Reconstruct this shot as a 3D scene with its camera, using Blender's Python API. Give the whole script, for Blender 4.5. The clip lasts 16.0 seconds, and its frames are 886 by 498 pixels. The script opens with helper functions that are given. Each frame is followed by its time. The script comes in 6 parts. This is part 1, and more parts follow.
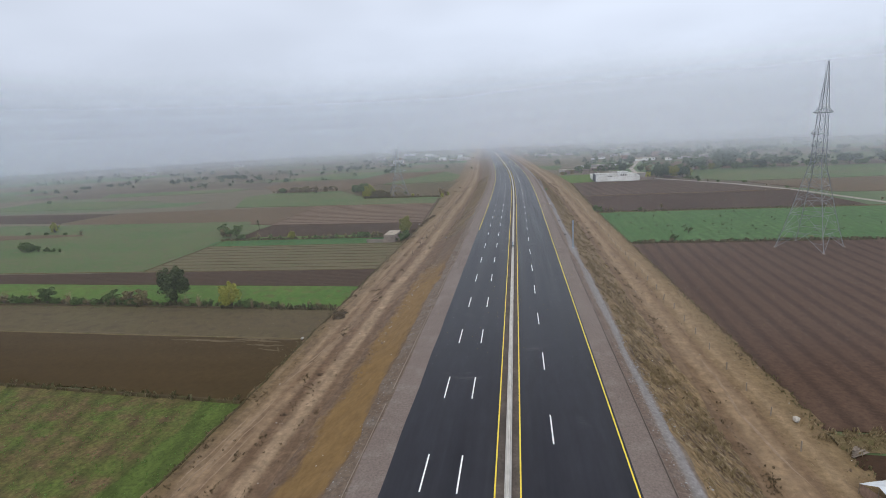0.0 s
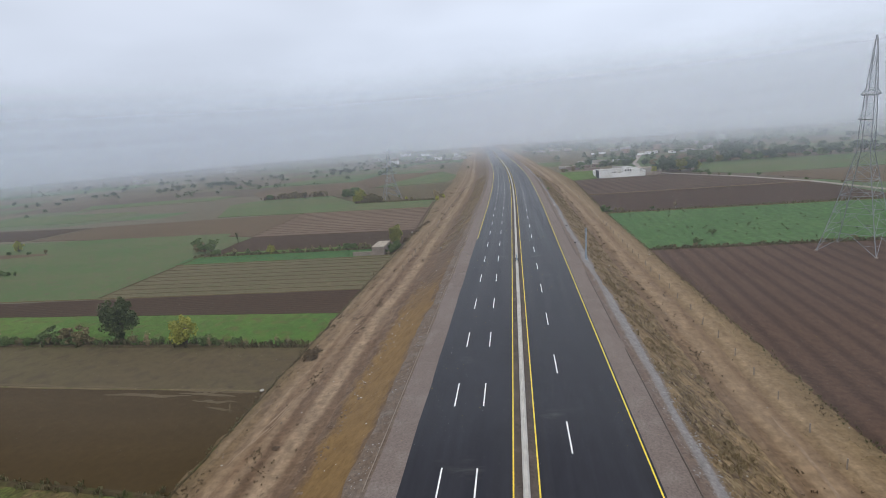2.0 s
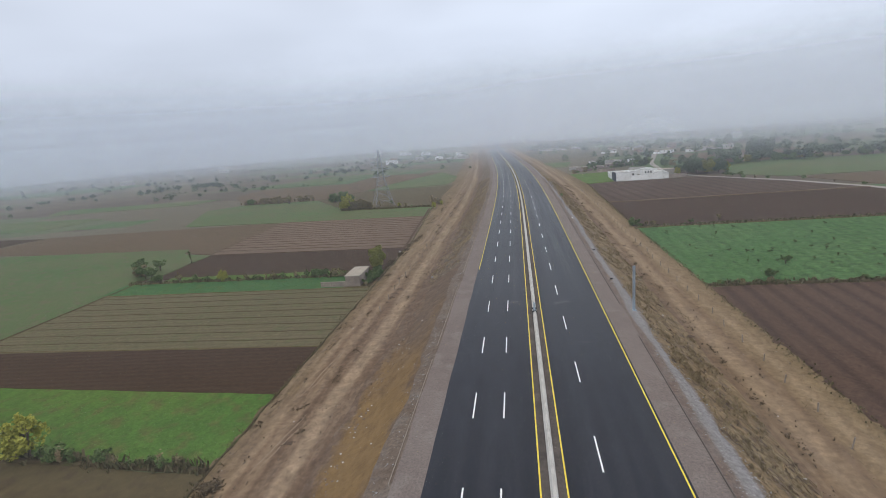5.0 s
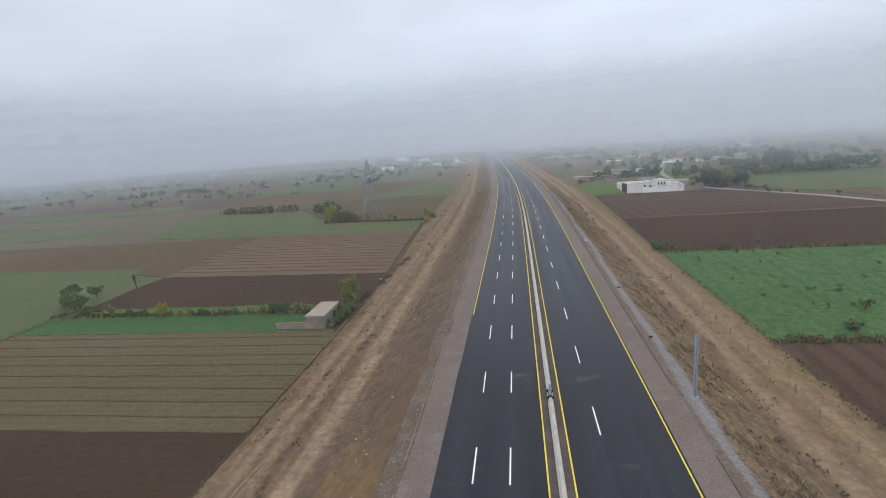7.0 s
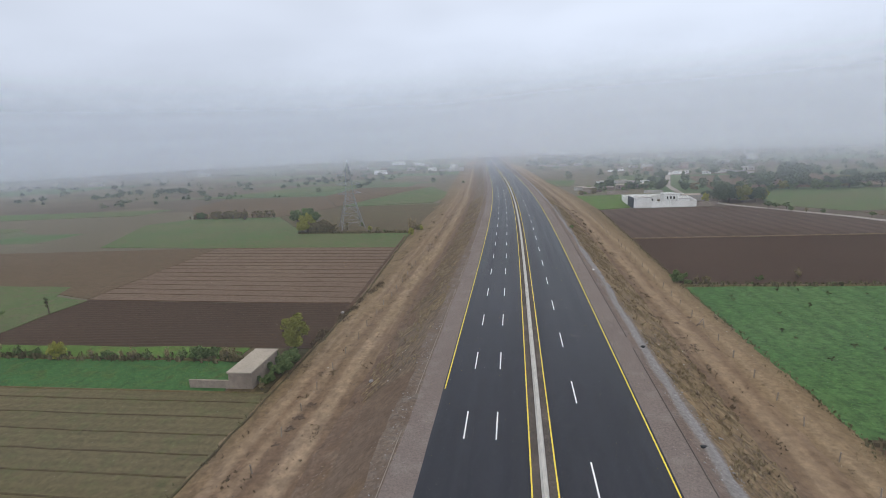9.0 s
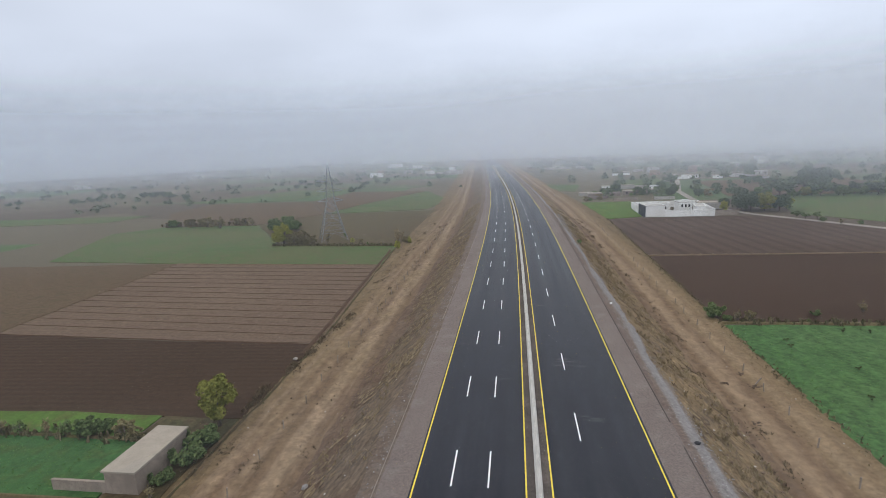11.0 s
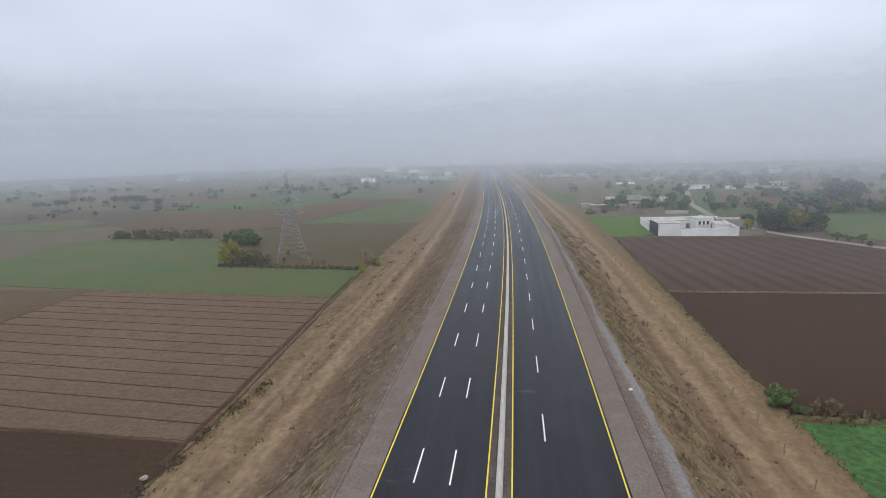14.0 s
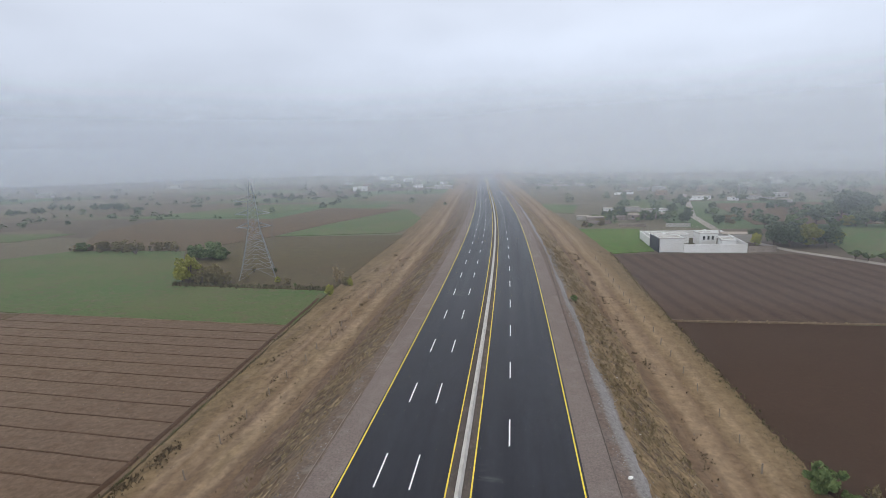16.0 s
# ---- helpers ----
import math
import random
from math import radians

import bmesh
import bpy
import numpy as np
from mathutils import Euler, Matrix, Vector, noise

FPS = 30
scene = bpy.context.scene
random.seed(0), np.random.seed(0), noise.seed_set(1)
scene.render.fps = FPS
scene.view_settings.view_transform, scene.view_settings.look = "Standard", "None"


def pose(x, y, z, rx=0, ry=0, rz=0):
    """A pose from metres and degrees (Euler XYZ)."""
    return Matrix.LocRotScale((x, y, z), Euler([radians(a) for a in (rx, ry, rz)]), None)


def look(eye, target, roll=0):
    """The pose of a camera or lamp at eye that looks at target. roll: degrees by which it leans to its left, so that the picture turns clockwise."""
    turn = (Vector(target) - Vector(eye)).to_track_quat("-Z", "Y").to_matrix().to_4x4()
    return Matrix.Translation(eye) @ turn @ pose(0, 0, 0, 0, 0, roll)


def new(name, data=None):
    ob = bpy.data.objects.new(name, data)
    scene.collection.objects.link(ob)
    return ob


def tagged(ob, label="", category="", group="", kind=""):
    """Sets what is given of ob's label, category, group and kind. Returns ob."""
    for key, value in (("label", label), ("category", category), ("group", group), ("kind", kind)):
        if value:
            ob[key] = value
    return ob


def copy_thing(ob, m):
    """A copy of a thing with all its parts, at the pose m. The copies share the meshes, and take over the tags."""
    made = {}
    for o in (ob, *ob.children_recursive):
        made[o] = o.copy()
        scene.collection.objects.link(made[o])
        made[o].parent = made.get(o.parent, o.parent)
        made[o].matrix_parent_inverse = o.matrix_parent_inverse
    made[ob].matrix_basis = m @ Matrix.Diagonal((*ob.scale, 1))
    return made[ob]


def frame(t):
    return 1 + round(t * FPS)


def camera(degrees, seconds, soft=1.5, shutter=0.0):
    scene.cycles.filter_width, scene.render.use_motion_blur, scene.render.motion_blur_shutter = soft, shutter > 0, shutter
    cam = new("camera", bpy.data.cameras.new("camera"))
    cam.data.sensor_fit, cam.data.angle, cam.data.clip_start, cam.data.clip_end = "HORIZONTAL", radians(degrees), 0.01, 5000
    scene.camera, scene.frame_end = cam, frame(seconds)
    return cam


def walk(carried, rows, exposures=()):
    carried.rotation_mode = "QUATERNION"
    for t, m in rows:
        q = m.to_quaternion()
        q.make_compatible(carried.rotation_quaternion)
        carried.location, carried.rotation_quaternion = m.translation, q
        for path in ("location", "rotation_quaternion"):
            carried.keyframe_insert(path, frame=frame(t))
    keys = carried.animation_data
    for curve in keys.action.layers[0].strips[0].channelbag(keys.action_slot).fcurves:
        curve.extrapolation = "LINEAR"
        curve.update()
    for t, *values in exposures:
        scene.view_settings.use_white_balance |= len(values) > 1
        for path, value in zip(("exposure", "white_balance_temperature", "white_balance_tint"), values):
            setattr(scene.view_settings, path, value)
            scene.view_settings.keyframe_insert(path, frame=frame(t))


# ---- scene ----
cam = camera(82.5, 16.0, soft=0.9)
PATH = [
    (0, (1.375, 1.907, 33.527), (1.083, 3.837, 33.093), -3.0),
    (0.5, (0.782, 6.72, 33.487), (0.494, 8.651, 33.051), -3.5),
    (1, (0.424, 11.686, 33.443), (0.137, 13.617, 33.006), -4.0),
    (1.5, (0.269, 16.965, 33.384), (-0.02, 18.895, 32.946), -4.4),
    (2, (0.211, 22.635, 33.334), (-0.079, 24.564, 32.896), -4.7),
    (2.5, (-0.21, 28.762, 33.25), (-0.501, 30.691, 32.811), -4.9),
    (3, (-0.678, 35.161, 33.187), (-0.967, 37.09, 32.745), -4.9),
    (3.5, (-1.091, 41.707, 33.208), (-1.399, 43.632, 32.761), -5.1),
    (4, (-1.417, 48.362, 33.233), (-1.721, 50.287, 32.786), -5.2),
    (6.5, (-2.942, 83.653, 32.859), (-3.241, 85.583, 32.428), -4.1),
    (7, (-3.142, 90.876, 32.865), (-3.439, 92.808, 32.442), -4.2),
    (7.5, (-2.81, 97.977, 32.788), (-3.083, 99.915, 32.375), -3.7),
    (8, (-2.486, 105.042, 32.721), (-2.762, 106.98, 32.31), -3.3),
    (8.5, (-2.385, 111.971, 32.666), (-2.665, 113.908, 32.256), -2.9),
    (9, (-2.442, 118.687, 32.638), (-2.724, 120.624, 32.23), -2.7),
    (11.5, (-1.387, 150.674, 32.575), (-1.673, 152.613, 32.176), -2.5),
    (12, (-0.517, 156.719, 32.567), (-0.799, 158.658, 32.168), -2.0),
    (12.5, (0.186, 162.643, 32.571), (-0.098, 164.582, 32.171), -1.9),
    (13, (0.559, 168.475, 32.582), (0.273, 170.414, 32.183), -1.8),
    (13.5, (0.854, 174.151, 32.576), (0.571, 176.091, 32.183), -1.7),
    (14, (1.657, 179.629, 32.576), (1.372, 181.571, 32.191), -1.8),
    (14.5, (2.597, 184.735, 32.51), (2.314, 186.679, 32.132), -1.7),
    (15, (3.439, 189.487, 32.407), (3.153, 191.431, 32.037), -1.8),
    (15.5, (4.367, 193.781, 32.28), (4.082, 195.728, 31.921), -1.8),
    (16, (5.421, 197.741, 32.153), (5.141, 199.69, 31.8), -1.5),
]
walk(cam, [(t, look(eye, target, roll)) for t, eye, target, roll in PATH])

# ---- light: flat grey daylight under low cloud ----
scene.cycles.transparent_max_bounces = 48
SUN_ELEV, SUN_ROT = 48.0, 200.0
world = bpy.data.worlds.new("overcast_sky")
scene.world = world
world.use_nodes = True
wn, wl = world.node_tree.nodes, world.node_tree.links
wn.clear()


def wnode(kind, **values):
    n = wn.new(kind)
    for key, value in values.items():
        n.inputs[key].default_value = value
    return n


def ramp_set(node, stops):
    cr = node.color_ramp
    while len(cr.elements) > 1:
        cr.elements.remove(cr.elements[-1])
    cr.elements[0].position = stops[0][0]
    cr.elements[0].color = (*stops[0][1], 1)
    for p, c in stops[1:]:
        cr.elements.new(p).color = (*c, 1)


w_out = wn.new("ShaderNodeOutputWorld")
w_add = wn.new("ShaderNodeAddShader")
w_sky = wn.new("ShaderNodeTexSky")
w_sky.sky_type = "NISHITA"
w_sky.sun_disc = False
w_sky.sun_elevation, w_sky.sun_rotation = radians(SUN_ELEV), radians(SUN_ROT)
w_bg1 = wnode("ShaderNodeBackground", Strength=0.012)
w_bg2 = wnode("ShaderNodeBackground", Strength=1.06)
w_co = wn.new("ShaderNodeTexCoord")
w_sep = wn.new("ShaderNodeSeparateXYZ")
w_ramp = wn.new("ShaderNodeValToRGB")
ramp_set(w_ramp, [(0.0, (0.46, 0.505, 0.60)), (0.05, (0.515, 0.565, 0.67)), (0.13, (0.615, 0.67, 0.785)), (0.24, (0.65, 0.705, 0.82)), (0.4, (0.69, 0.735, 0.83)), (0.65, (1.06, 1.09, 1.15)), (1.0, (1.23, 1.26, 1.31))])
w_ramp.color_ramp.interpolation = "B_SPLINE"
w_map = wn.new("ShaderNodeMapping")
w_map.inputs["Scale"].default_value = (1.0, 1.0, 3.2)
w_noise = wnode("ShaderNodeTexNoise", Scale=2.6, Detail=2.5, Roughness=0.45)
w_cl = wn.new("ShaderNodeMapRange")
w_cl.interpolation_type = "SMOOTHERSTEP"
w_cl.inputs["From Min"].default_value, w_cl.inputs["From Max"].default_value = 0.2, 0.8
w_cl.inputs["To Min"].default_value, w_cl.inputs["To Max"].default_value = 0.93, 1.08
w_mul = wn.new("ShaderNodeMix")
w_mul.data_type, w_mul.blend_type = "RGBA", "MULTIPLY"
w_mul.inputs["Factor"].default_value = 1.0
wl.new(w_co.outputs["Generated"], w_sep.inputs[0])
wl.new(w_sep.outputs["Z"], w_ramp.inputs[0])
wl.new(w_co.outputs["Generated"], w_map.inputs[0])
wl.new(w_map.outputs[0], w_noise.inputs["Vector"])
wl.new(w_noise.outputs["Fac"], w_cl.inputs["Value"])
wl.new(w_ramp.outputs[0], w_mul.inputs["A"])
wl.new(w_cl.outputs[0], w_mul.inputs["B"])
w_side = wn.new("ShaderNodeMapRange")
w_side.interpolation_type = "SMOOTHSTEP"
for key, v in (("From Min", -0.9), ("From Max", 0.9), ("To Min", 0.9), ("To Max", 1.12)):
    w_side.inputs[key].default_value = v
w_mul2 = wn.new("ShaderNodeMix")
w_mul2.data_type, w_mul2.blend_type = "RGBA", "MULTIPLY"
w_mul2.inputs["Factor"].default_value = 1.0
wl.new(w_sep.outputs["X"], w_side.inputs["Value"])
wl.new(w_mul.outputs["Result"], w_mul2.inputs["A"])
wl.new(w_side.outputs[0], w_mul2.inputs["B"])
wl.new(w_mul2.outputs["Result"], w_bg2.inputs["Color"])
wl.new(w_sky.outputs[0], w_bg1.inputs["Color"])
wl.new(w_bg1.outputs[0], w_add.inputs[0])
wl.new(w_bg2.outputs[0], w_add.inputs[1])
wl.new(w_add.outputs[0], w_out.inputs["Surface"])

sun = new("sun", bpy.data.lights.new("sun", "SUN"))
sun.data.energy, sun.data.angle, sun.data.color = 0.4, radians(35), (1.0, 0.97, 0.93)
sun.matrix_world = look((0, 0, 100), (100 * math.sin(radians(SUN_ROT)) * -0.9, 100 * math.cos(radians(SUN_ROT)) * -0.9, 0))

# mist sheets in place of hazy air: share hidden by each low veil, and thickness per metre by distance
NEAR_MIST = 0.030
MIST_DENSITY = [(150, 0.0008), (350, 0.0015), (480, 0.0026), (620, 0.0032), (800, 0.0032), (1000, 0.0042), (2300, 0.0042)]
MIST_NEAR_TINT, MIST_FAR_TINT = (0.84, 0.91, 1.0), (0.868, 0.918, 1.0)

# ---- materials ----


class Nodes:
    """A small builder for a node material."""

    def __init__(self, name, rough=0.9, spec=0.2):
        self.mat = bpy.data.materials.new(name)
        self.mat.use_nodes = True
        self.n, self.l = self.mat.node_tree.nodes, self.mat.node_tree.links
        self.bsdf = self.n["Principled BSDF"]
        self.bsdf.inputs["Roughness"].default_value = rough
        self.bsdf.inputs["Specular IOR Level"].default_value = spec
        self.co = self.n.new("ShaderNodeTexCoord")

    def node(self, kind, **values):
        n = self.n.new(kind)
        for key, value in values.items():
            n.inputs[key].default_value = value
        return n

    def coords(self, scale=(1, 1, 1), turn=0.0):
        m = self.node("ShaderNodeMapping")
        m.inputs["Scale"].default_value = scale
        m.inputs["Rotation"].default_value = (0, 0, radians(turn))
        self.l.new(self.co.outputs["Object"], m.inputs[0])
        return m.outputs[0]

    def noise(self, scale, detail=4.0, stretch=(1, 1, 1), turn=0.0, rough=0.55):
        n = self.node("ShaderNodeTexNoise", Scale=scale, Detail=detail, Roughness=rough)
        self.l.new(self.coords(stretch, turn), n.inputs["Vector"])
        return n.outputs["Fac"]

    def bands(self, spacing, turn=0.0, distortion=0.6):
        n = self.node("ShaderNodeTexWave", Scale=0.31416 / spacing * 1.0, Distortion=distortion, Detail=2.0)
        n.inputs["Detail Scale"].default_value = 0.6
        n.bands_direction = "X"
        self.l.new(self.coords((1, 1, 1), turn), n.inputs["Vector"])
        return n.outputs["Fac"]

    def span(self, value, lo, hi, to_lo=0.0, to_hi=1.0):
        n = self.node("ShaderNodeMapRange")
        for key, v in (("From Min", lo), ("From Max", hi), ("To Min", to_lo), ("To Max", to_hi)):
            n.inputs[key].default_value = v
        self.l.new(value, n.inputs["Value"])
        return n.outputs[0]

    def mix(self, fac, a, b, blend="MIX"):
        n = self.node("ShaderNodeMix")
        n.data_type, n.blend_type = "RGBA", blend
        for sock, v in ((n.inputs["Factor"], fac), (n.inputs["A"], a), (n.inputs["B"], b)):
            if isinstance(v, tuple):
                sock.default_value = (*v, 1)
            elif isinstance(v, float):
                sock.default_value = v
            else:
                self.l.new(v, sock)
        return n.outputs["Result"]

    def times(self, a, b):
        n = self.node("ShaderNodeMath")
        n.operation = "MULTIPLY"
        for sock, v in zip(n.inputs, (a, b)):
            if isinstance(v, float):
                sock.default_value = v
            else:
                self.l.new(v, sock)
        return n.outputs[0]

    def bump(self, height, strength=0.5, distance=0.1):
        n = self.node("ShaderNodeBump", Strength=strength, Distance=distance)
        self.l.new(height, n.inputs["Height"])
        self.l.new(n.outputs[0], self.bsdf.inputs["Normal"])

    def rough(self, value):
        self.l.new(value, self.bsdf.inputs["Roughness"])

    def done(self, colour):
        if isinstance(colour, tuple):
            self.bsdf.inputs["Base Color"].default_value = (*colour, 1)
        else:
            self.l.new(colour, self.bsdf.inputs["Base Color"])
        return self.mat


def tone(c, rich=1.42, depth=0.69):
    """Damp earth: deeper and a little richer than the dry colour."""
    m = sum(c) / 3
    return tuple(max(0.012, depth * (m + rich * (v - m))) for v in c)


def soil(name, a, b, c=None, rows=0.0, turn=0.0, row_strength=0.35, patch=0.035, grain=1.3, bump=0.35, dist=0.8, ruts=None, ruts_light=None, across=None, speck=0.5, pocket=None, blot=0.0, groove=1.0, later=None):
    """Earth or crop: two colours in patches, a third in scraps, and rows of the plough or the drill."""
    a, b, c, ruts_light = [tone(q) if q else q for q in (a, b, c, ruts_light)]
    k = Nodes(name)
    big = k.span(k.noise(patch, 4.0, (0.6, 1, 1)), 0.36, 0.64)
    mid = k.noise(0.35, 5.0)
    fine = k.noise(grain, 6.0, rough=0.7)
    col = k.mix(big, a, b)
    if c:
        col = k.mix(k.span(mid, 0.5, 0.66), col, c)
    if across:
        lane_x = k.node("ShaderNodeAttribute")
        lane_x.attribute_name = "lane"
        wander = k.node("ShaderNodeMath")
        wander.operation = "ADD"
        k.l.new(lane_x.outputs["Fac"], wander.inputs[0])
        k.l.new(k.span(k.noise(0.16, 4.0, (0.6, 0.13, 1)), 0.3, 0.7, -0.8, 0.8), wander.inputs[1])
        lo, hi = across[0][0], across[-1][0]
        lanes = k.node("ShaderNodeValToRGB")
        ramp_set(lanes, [((x - lo) / (hi - lo), tone(q)) for x, q in across])
        lanes.color_ramp.interpolation = "EASE"
        k.l.new(k.span(wander.outputs[0], lo, hi), lanes.inputs[0])
        col = k.mix(k.span(mid, 0.3, 0.75, 1.0, 0.6), col, lanes.outputs[0])
    if pocket:
        x0, x1, y1, other = pocket
        place = k.node("ShaderNodeSeparateXYZ")
        k.l.new(k.co.outputs["Object"], place.inputs[0])
        sums = []
        for key, scale_, reach in (("X", 0.3, 2.2), ("Y", 0.09, 26.0)):
            add = k.node("ShaderNodeMath")
            add.operation = "ADD"
            k.l.new(place.outputs[key], add.inputs[0])
            k.l.new(k.span(k.noise(scale_, 6.0, (1.0, 0.5, 1.0), rough=0.65), 0.25, 0.75, -reach, reach), add.inputs[1])
            sums.append(add.outputs[0])
        mask = k.times(k.times(k.span(sums[0], x0 - 0.9, x0 + 0.9), k.span(sums[0], x1 - 0.9, x1 + 0.9, 1.0, 0.0)), k.span(sums[1], y1 - 22, y1 + 22, 1.0, 0.0))
        col = k.mix(mask, col, k.mix(k.span(fine, 0.3, 0.7), tone(other), tone(tuple(v * 0.78 for v in other))))
    if later:
        y0, cover = later
        along_y = k.node("ShaderNodeSeparateXYZ")
        k.l.new(k.co.outputs["Object"], along_y.inputs[0])
        patchy = k.span(k.noise(0.22, 5.0, (1.0, 0.3, 1.0), rough=0.6), 0.36, 0.64, 0.05, 0.75)
        col = k.mix(k.times(k.span(along_y.outputs["Y"], y0 - 45, y0 + 25), patchy), col, tone(cover))
    if ruts:
        col = k.mix(k.span(k.noise(0.6, 5.0, (1.0, 0.16, 1), rough=0.65), 0.5, 0.7, 0.0, 0.6), col, ruts)
    if ruts_light:
        col = k.mix(k.span(k.noise(0.7, 4.0, (1.0, 0.05, 2.0)), 0.5, 0.72, 0.0, 0.6), col, ruts_light)
    col = k.mix(speck, col, k.mix(k.span(fine, 0.3, 0.7), (0.35, 0.35, 0.35), (1.45, 1.45, 1.45)), "MULTIPLY")
    if blot:
        clump = k.noise(0.75, 4.0, (1.0, 0.55, 1.0), rough=0.6)
        col = k.mix(blot, col, k.mix(k.span(clump, 0.36, 0.62), (0.45, 0.43, 0.42), (1.3, 1.3, 1.3)), "MULTIPLY")
    height = fine
    if rows:
        band = k.bands(rows, turn, dist)
        if groove < 1.0:
            band = k.span(band, 0.0, groove)
        dark = k.mix(band, (1 - row_strength,) * 3, (1 + row_strength * 0.6,) * 3)
        col = k.mix(1.0, col, dark, "MULTIPLY")
        height = k.mix(0.5, fine, band)
    k.bump(height, bump, 0.12)
    return k.done(col)


def simple(name, colour, rough=0.7, spread=0.18, scale=1.5, bump=0.2, metal=0.0, dirt=None):
    k = Nodes(name, rough, 0.3)
    k.bsdf.inputs["Metallic"].default_value = metal
    n = k.noise(scale, 6.0, rough=0.65)
    big = k.noise(scale * 0.12, 3.0)
    col = k.mix(k.span(n, 0.3, 0.7), tuple(v * (1 - spread) for v in colour), tuple(min(1.0, v * (1 + spread)) for v in colour))
    if dirt:
        col = k.mix(k.span(big, 0.5, 0.68, 0.0, 0.8), col, dirt)
    k.bump(n, bump, 0.03)
    return k.done(col)


def asphalt_material():
    k = Nodes("asphalt", 0.4, 0.2)
    grain = k.noise(9.0, 5.0, rough=0.8)
    lanes = k.noise(0.5, 4.0, (1.0, 0.025, 1))
    cloud = k.noise(0.06, 5.0, (1.0, 0.35, 1))
    col = k.mix(k.span(cloud, 0.35, 0.68), (0.0050, 0.0058, 0.0118), (0.0090, 0.0102, 0.0180))
    col = k.mix(k.span(lanes, 0.38, 0.68, 0.0, 0.9), col, (0.020, 0.0213, 0.0295))
    worn = k.noise(0.9, 5.0, (1.0, 0.22, 1), rough=0.65)
    col = k.mix(0.6, col, k.mix(k.span(worn, 0.32, 0.68), (0.7, 0.7, 0.7), (1.35, 1.35, 1.35)), "MULTIPLY")
    smudge = k.times(k.span(k.noise(0.10, 2.0, (0.8, 1.0, 1)), 0.66, 0.76), k.span(k.noise(0.7, 4.0, (0.5, 1.6, 1)), 0.45, 0.7))
    col = k.mix(smudge, col, (0.11, 0.105, 0.10))
    col = k.mix(0.5, col, k.mix(grain, (0.55, 0.55, 0.55), (1.45, 1.45, 1.45)), "MULTIPLY")
    k.rough(k.span(lanes, 0.3, 0.7, 0.36, 0.48))
    k.bump(grain, 0.15, 0.01)
    return k.done(col)


def leaf_material(name, a, b):
    k = Nodes(name, 0.75, 0.15)
    g = k.node("ShaderNodeNewGeometry")
    o = k.node("ShaderNodeObjectInfo")
    col = k.mix(g.outputs["Random Per Island"], a, b)
    col = k.mix(k.times(o.outputs["Random"], 0.3), col, tuple(v * 0.55 for v in a))
    return k.done(col)


def fog_material(name, alpha, low, full, top, east_gain=0.0, white_=(0.85, 0.895, 0.965)):
    """Sheet that stands in for hazy air: see-through at its feathered foot, thickest round the top of the trees,
    thinning upwards.
    """
    m = bpy.data.materials.new(name)
    m.use_nodes = True
    n, l = m.node_tree.nodes, m.node_tree.links
    n.clear()
    out, mixer = n.new("ShaderNodeOutputMaterial"), n.new("ShaderNodeMixShader")
    clear, white, thin = n.new("ShaderNodeBsdfTransparent"), n.new("ShaderNodeBsdfDiffuse"), n.new("ShaderNodeBsdfTranslucent")
    both = n.new("ShaderNodeMixShader")
    co, sep = n.new("ShaderNodeTexCoord"), n.new("ShaderNodeSeparateXYZ")
    l.new(co.outputs["Object"], sep.inputs[0])
    # weaker light from the west, put into the sheet's colour by x
    west, west_dim = n.new("ShaderNodeMapRange"), n.new("ShaderNodeMix")
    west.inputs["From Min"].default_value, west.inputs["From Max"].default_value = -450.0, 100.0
    west_dim.data_type = "RGBA"
    west_dim.inputs["A"].default_value = (0.92 * white_[0], 0.94 * white_[1], 0.97 * white_[2], 1)
    west_dim.inputs["B"].default_value = (*white_, 1)
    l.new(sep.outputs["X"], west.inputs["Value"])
    l.new(west.outputs[0], west_dim.inputs["Factor"])
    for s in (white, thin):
        l.new(west_dim.outputs["Result"], s.inputs["Color"])
    ramps = []
    for lo, hi, a, b in ((low, full, 0.0, alpha), (full, top, 1.0, 0.0)):
        r = n.new("ShaderNodeMapRange")
        r.interpolation_type = "SMOOTHSTEP"
        for key, v in (("From Min", lo), ("From Max", hi), ("To Min", a), ("To Max", b)):
            r.inputs[key].default_value = v
        l.new(sep.outputs["Z"], r.inputs["Value"])
        ramps.append(r)
    mul = n.new("ShaderNodeMath")
    mul.operation = "MULTIPLY"
    l.new(ramps[0].outputs[0], mul.inputs[0])
    l.new(ramps[1].outputs[0], mul.inputs[1])
    thin_out = n.new("ShaderNodeMath")
    thin_out.operation = "MULTIPLY"
    l.new(mul.outputs[0], thin_out.inputs[0])
    l.new(ramps[1].outputs[0], thin_out.inputs[1])
    mul = thin_out
    # more cover to the east, so the haze looks brighter on that side
    if east_gain:
        r = n.new("ShaderNodeMapRange")
        for key, v in (("From Min", -260.0), ("From Max", 170.0), ("To Min", 1.0 - east_gain), ("To Max", 1.0 + east_gain)):
            r.inputs[key].default_value = v
        l.new(sep.outputs["X"], r.inputs["Value"])
        m3 = n.new("ShaderNodeMath")
        m3.operation = "MULTIPLY"
        l.new(mul.outputs[0], m3.inputs[0])
        l.new(r.outputs[0], m3.inputs[1])
        mul = m3
    l.new(white.outputs[0], both.inputs[1])
    l.new(thin.outputs[0], both.inputs[2])
    l.new(mul.outputs[0], mixer.inputs["Fac"])
    l.new(clear.outputs[0], mixer.inputs[1])
    l.new(both.outputs[0], mixer.inputs[2])
    l.new(mixer.outputs[0], out.inputs["Surface"])
    return m


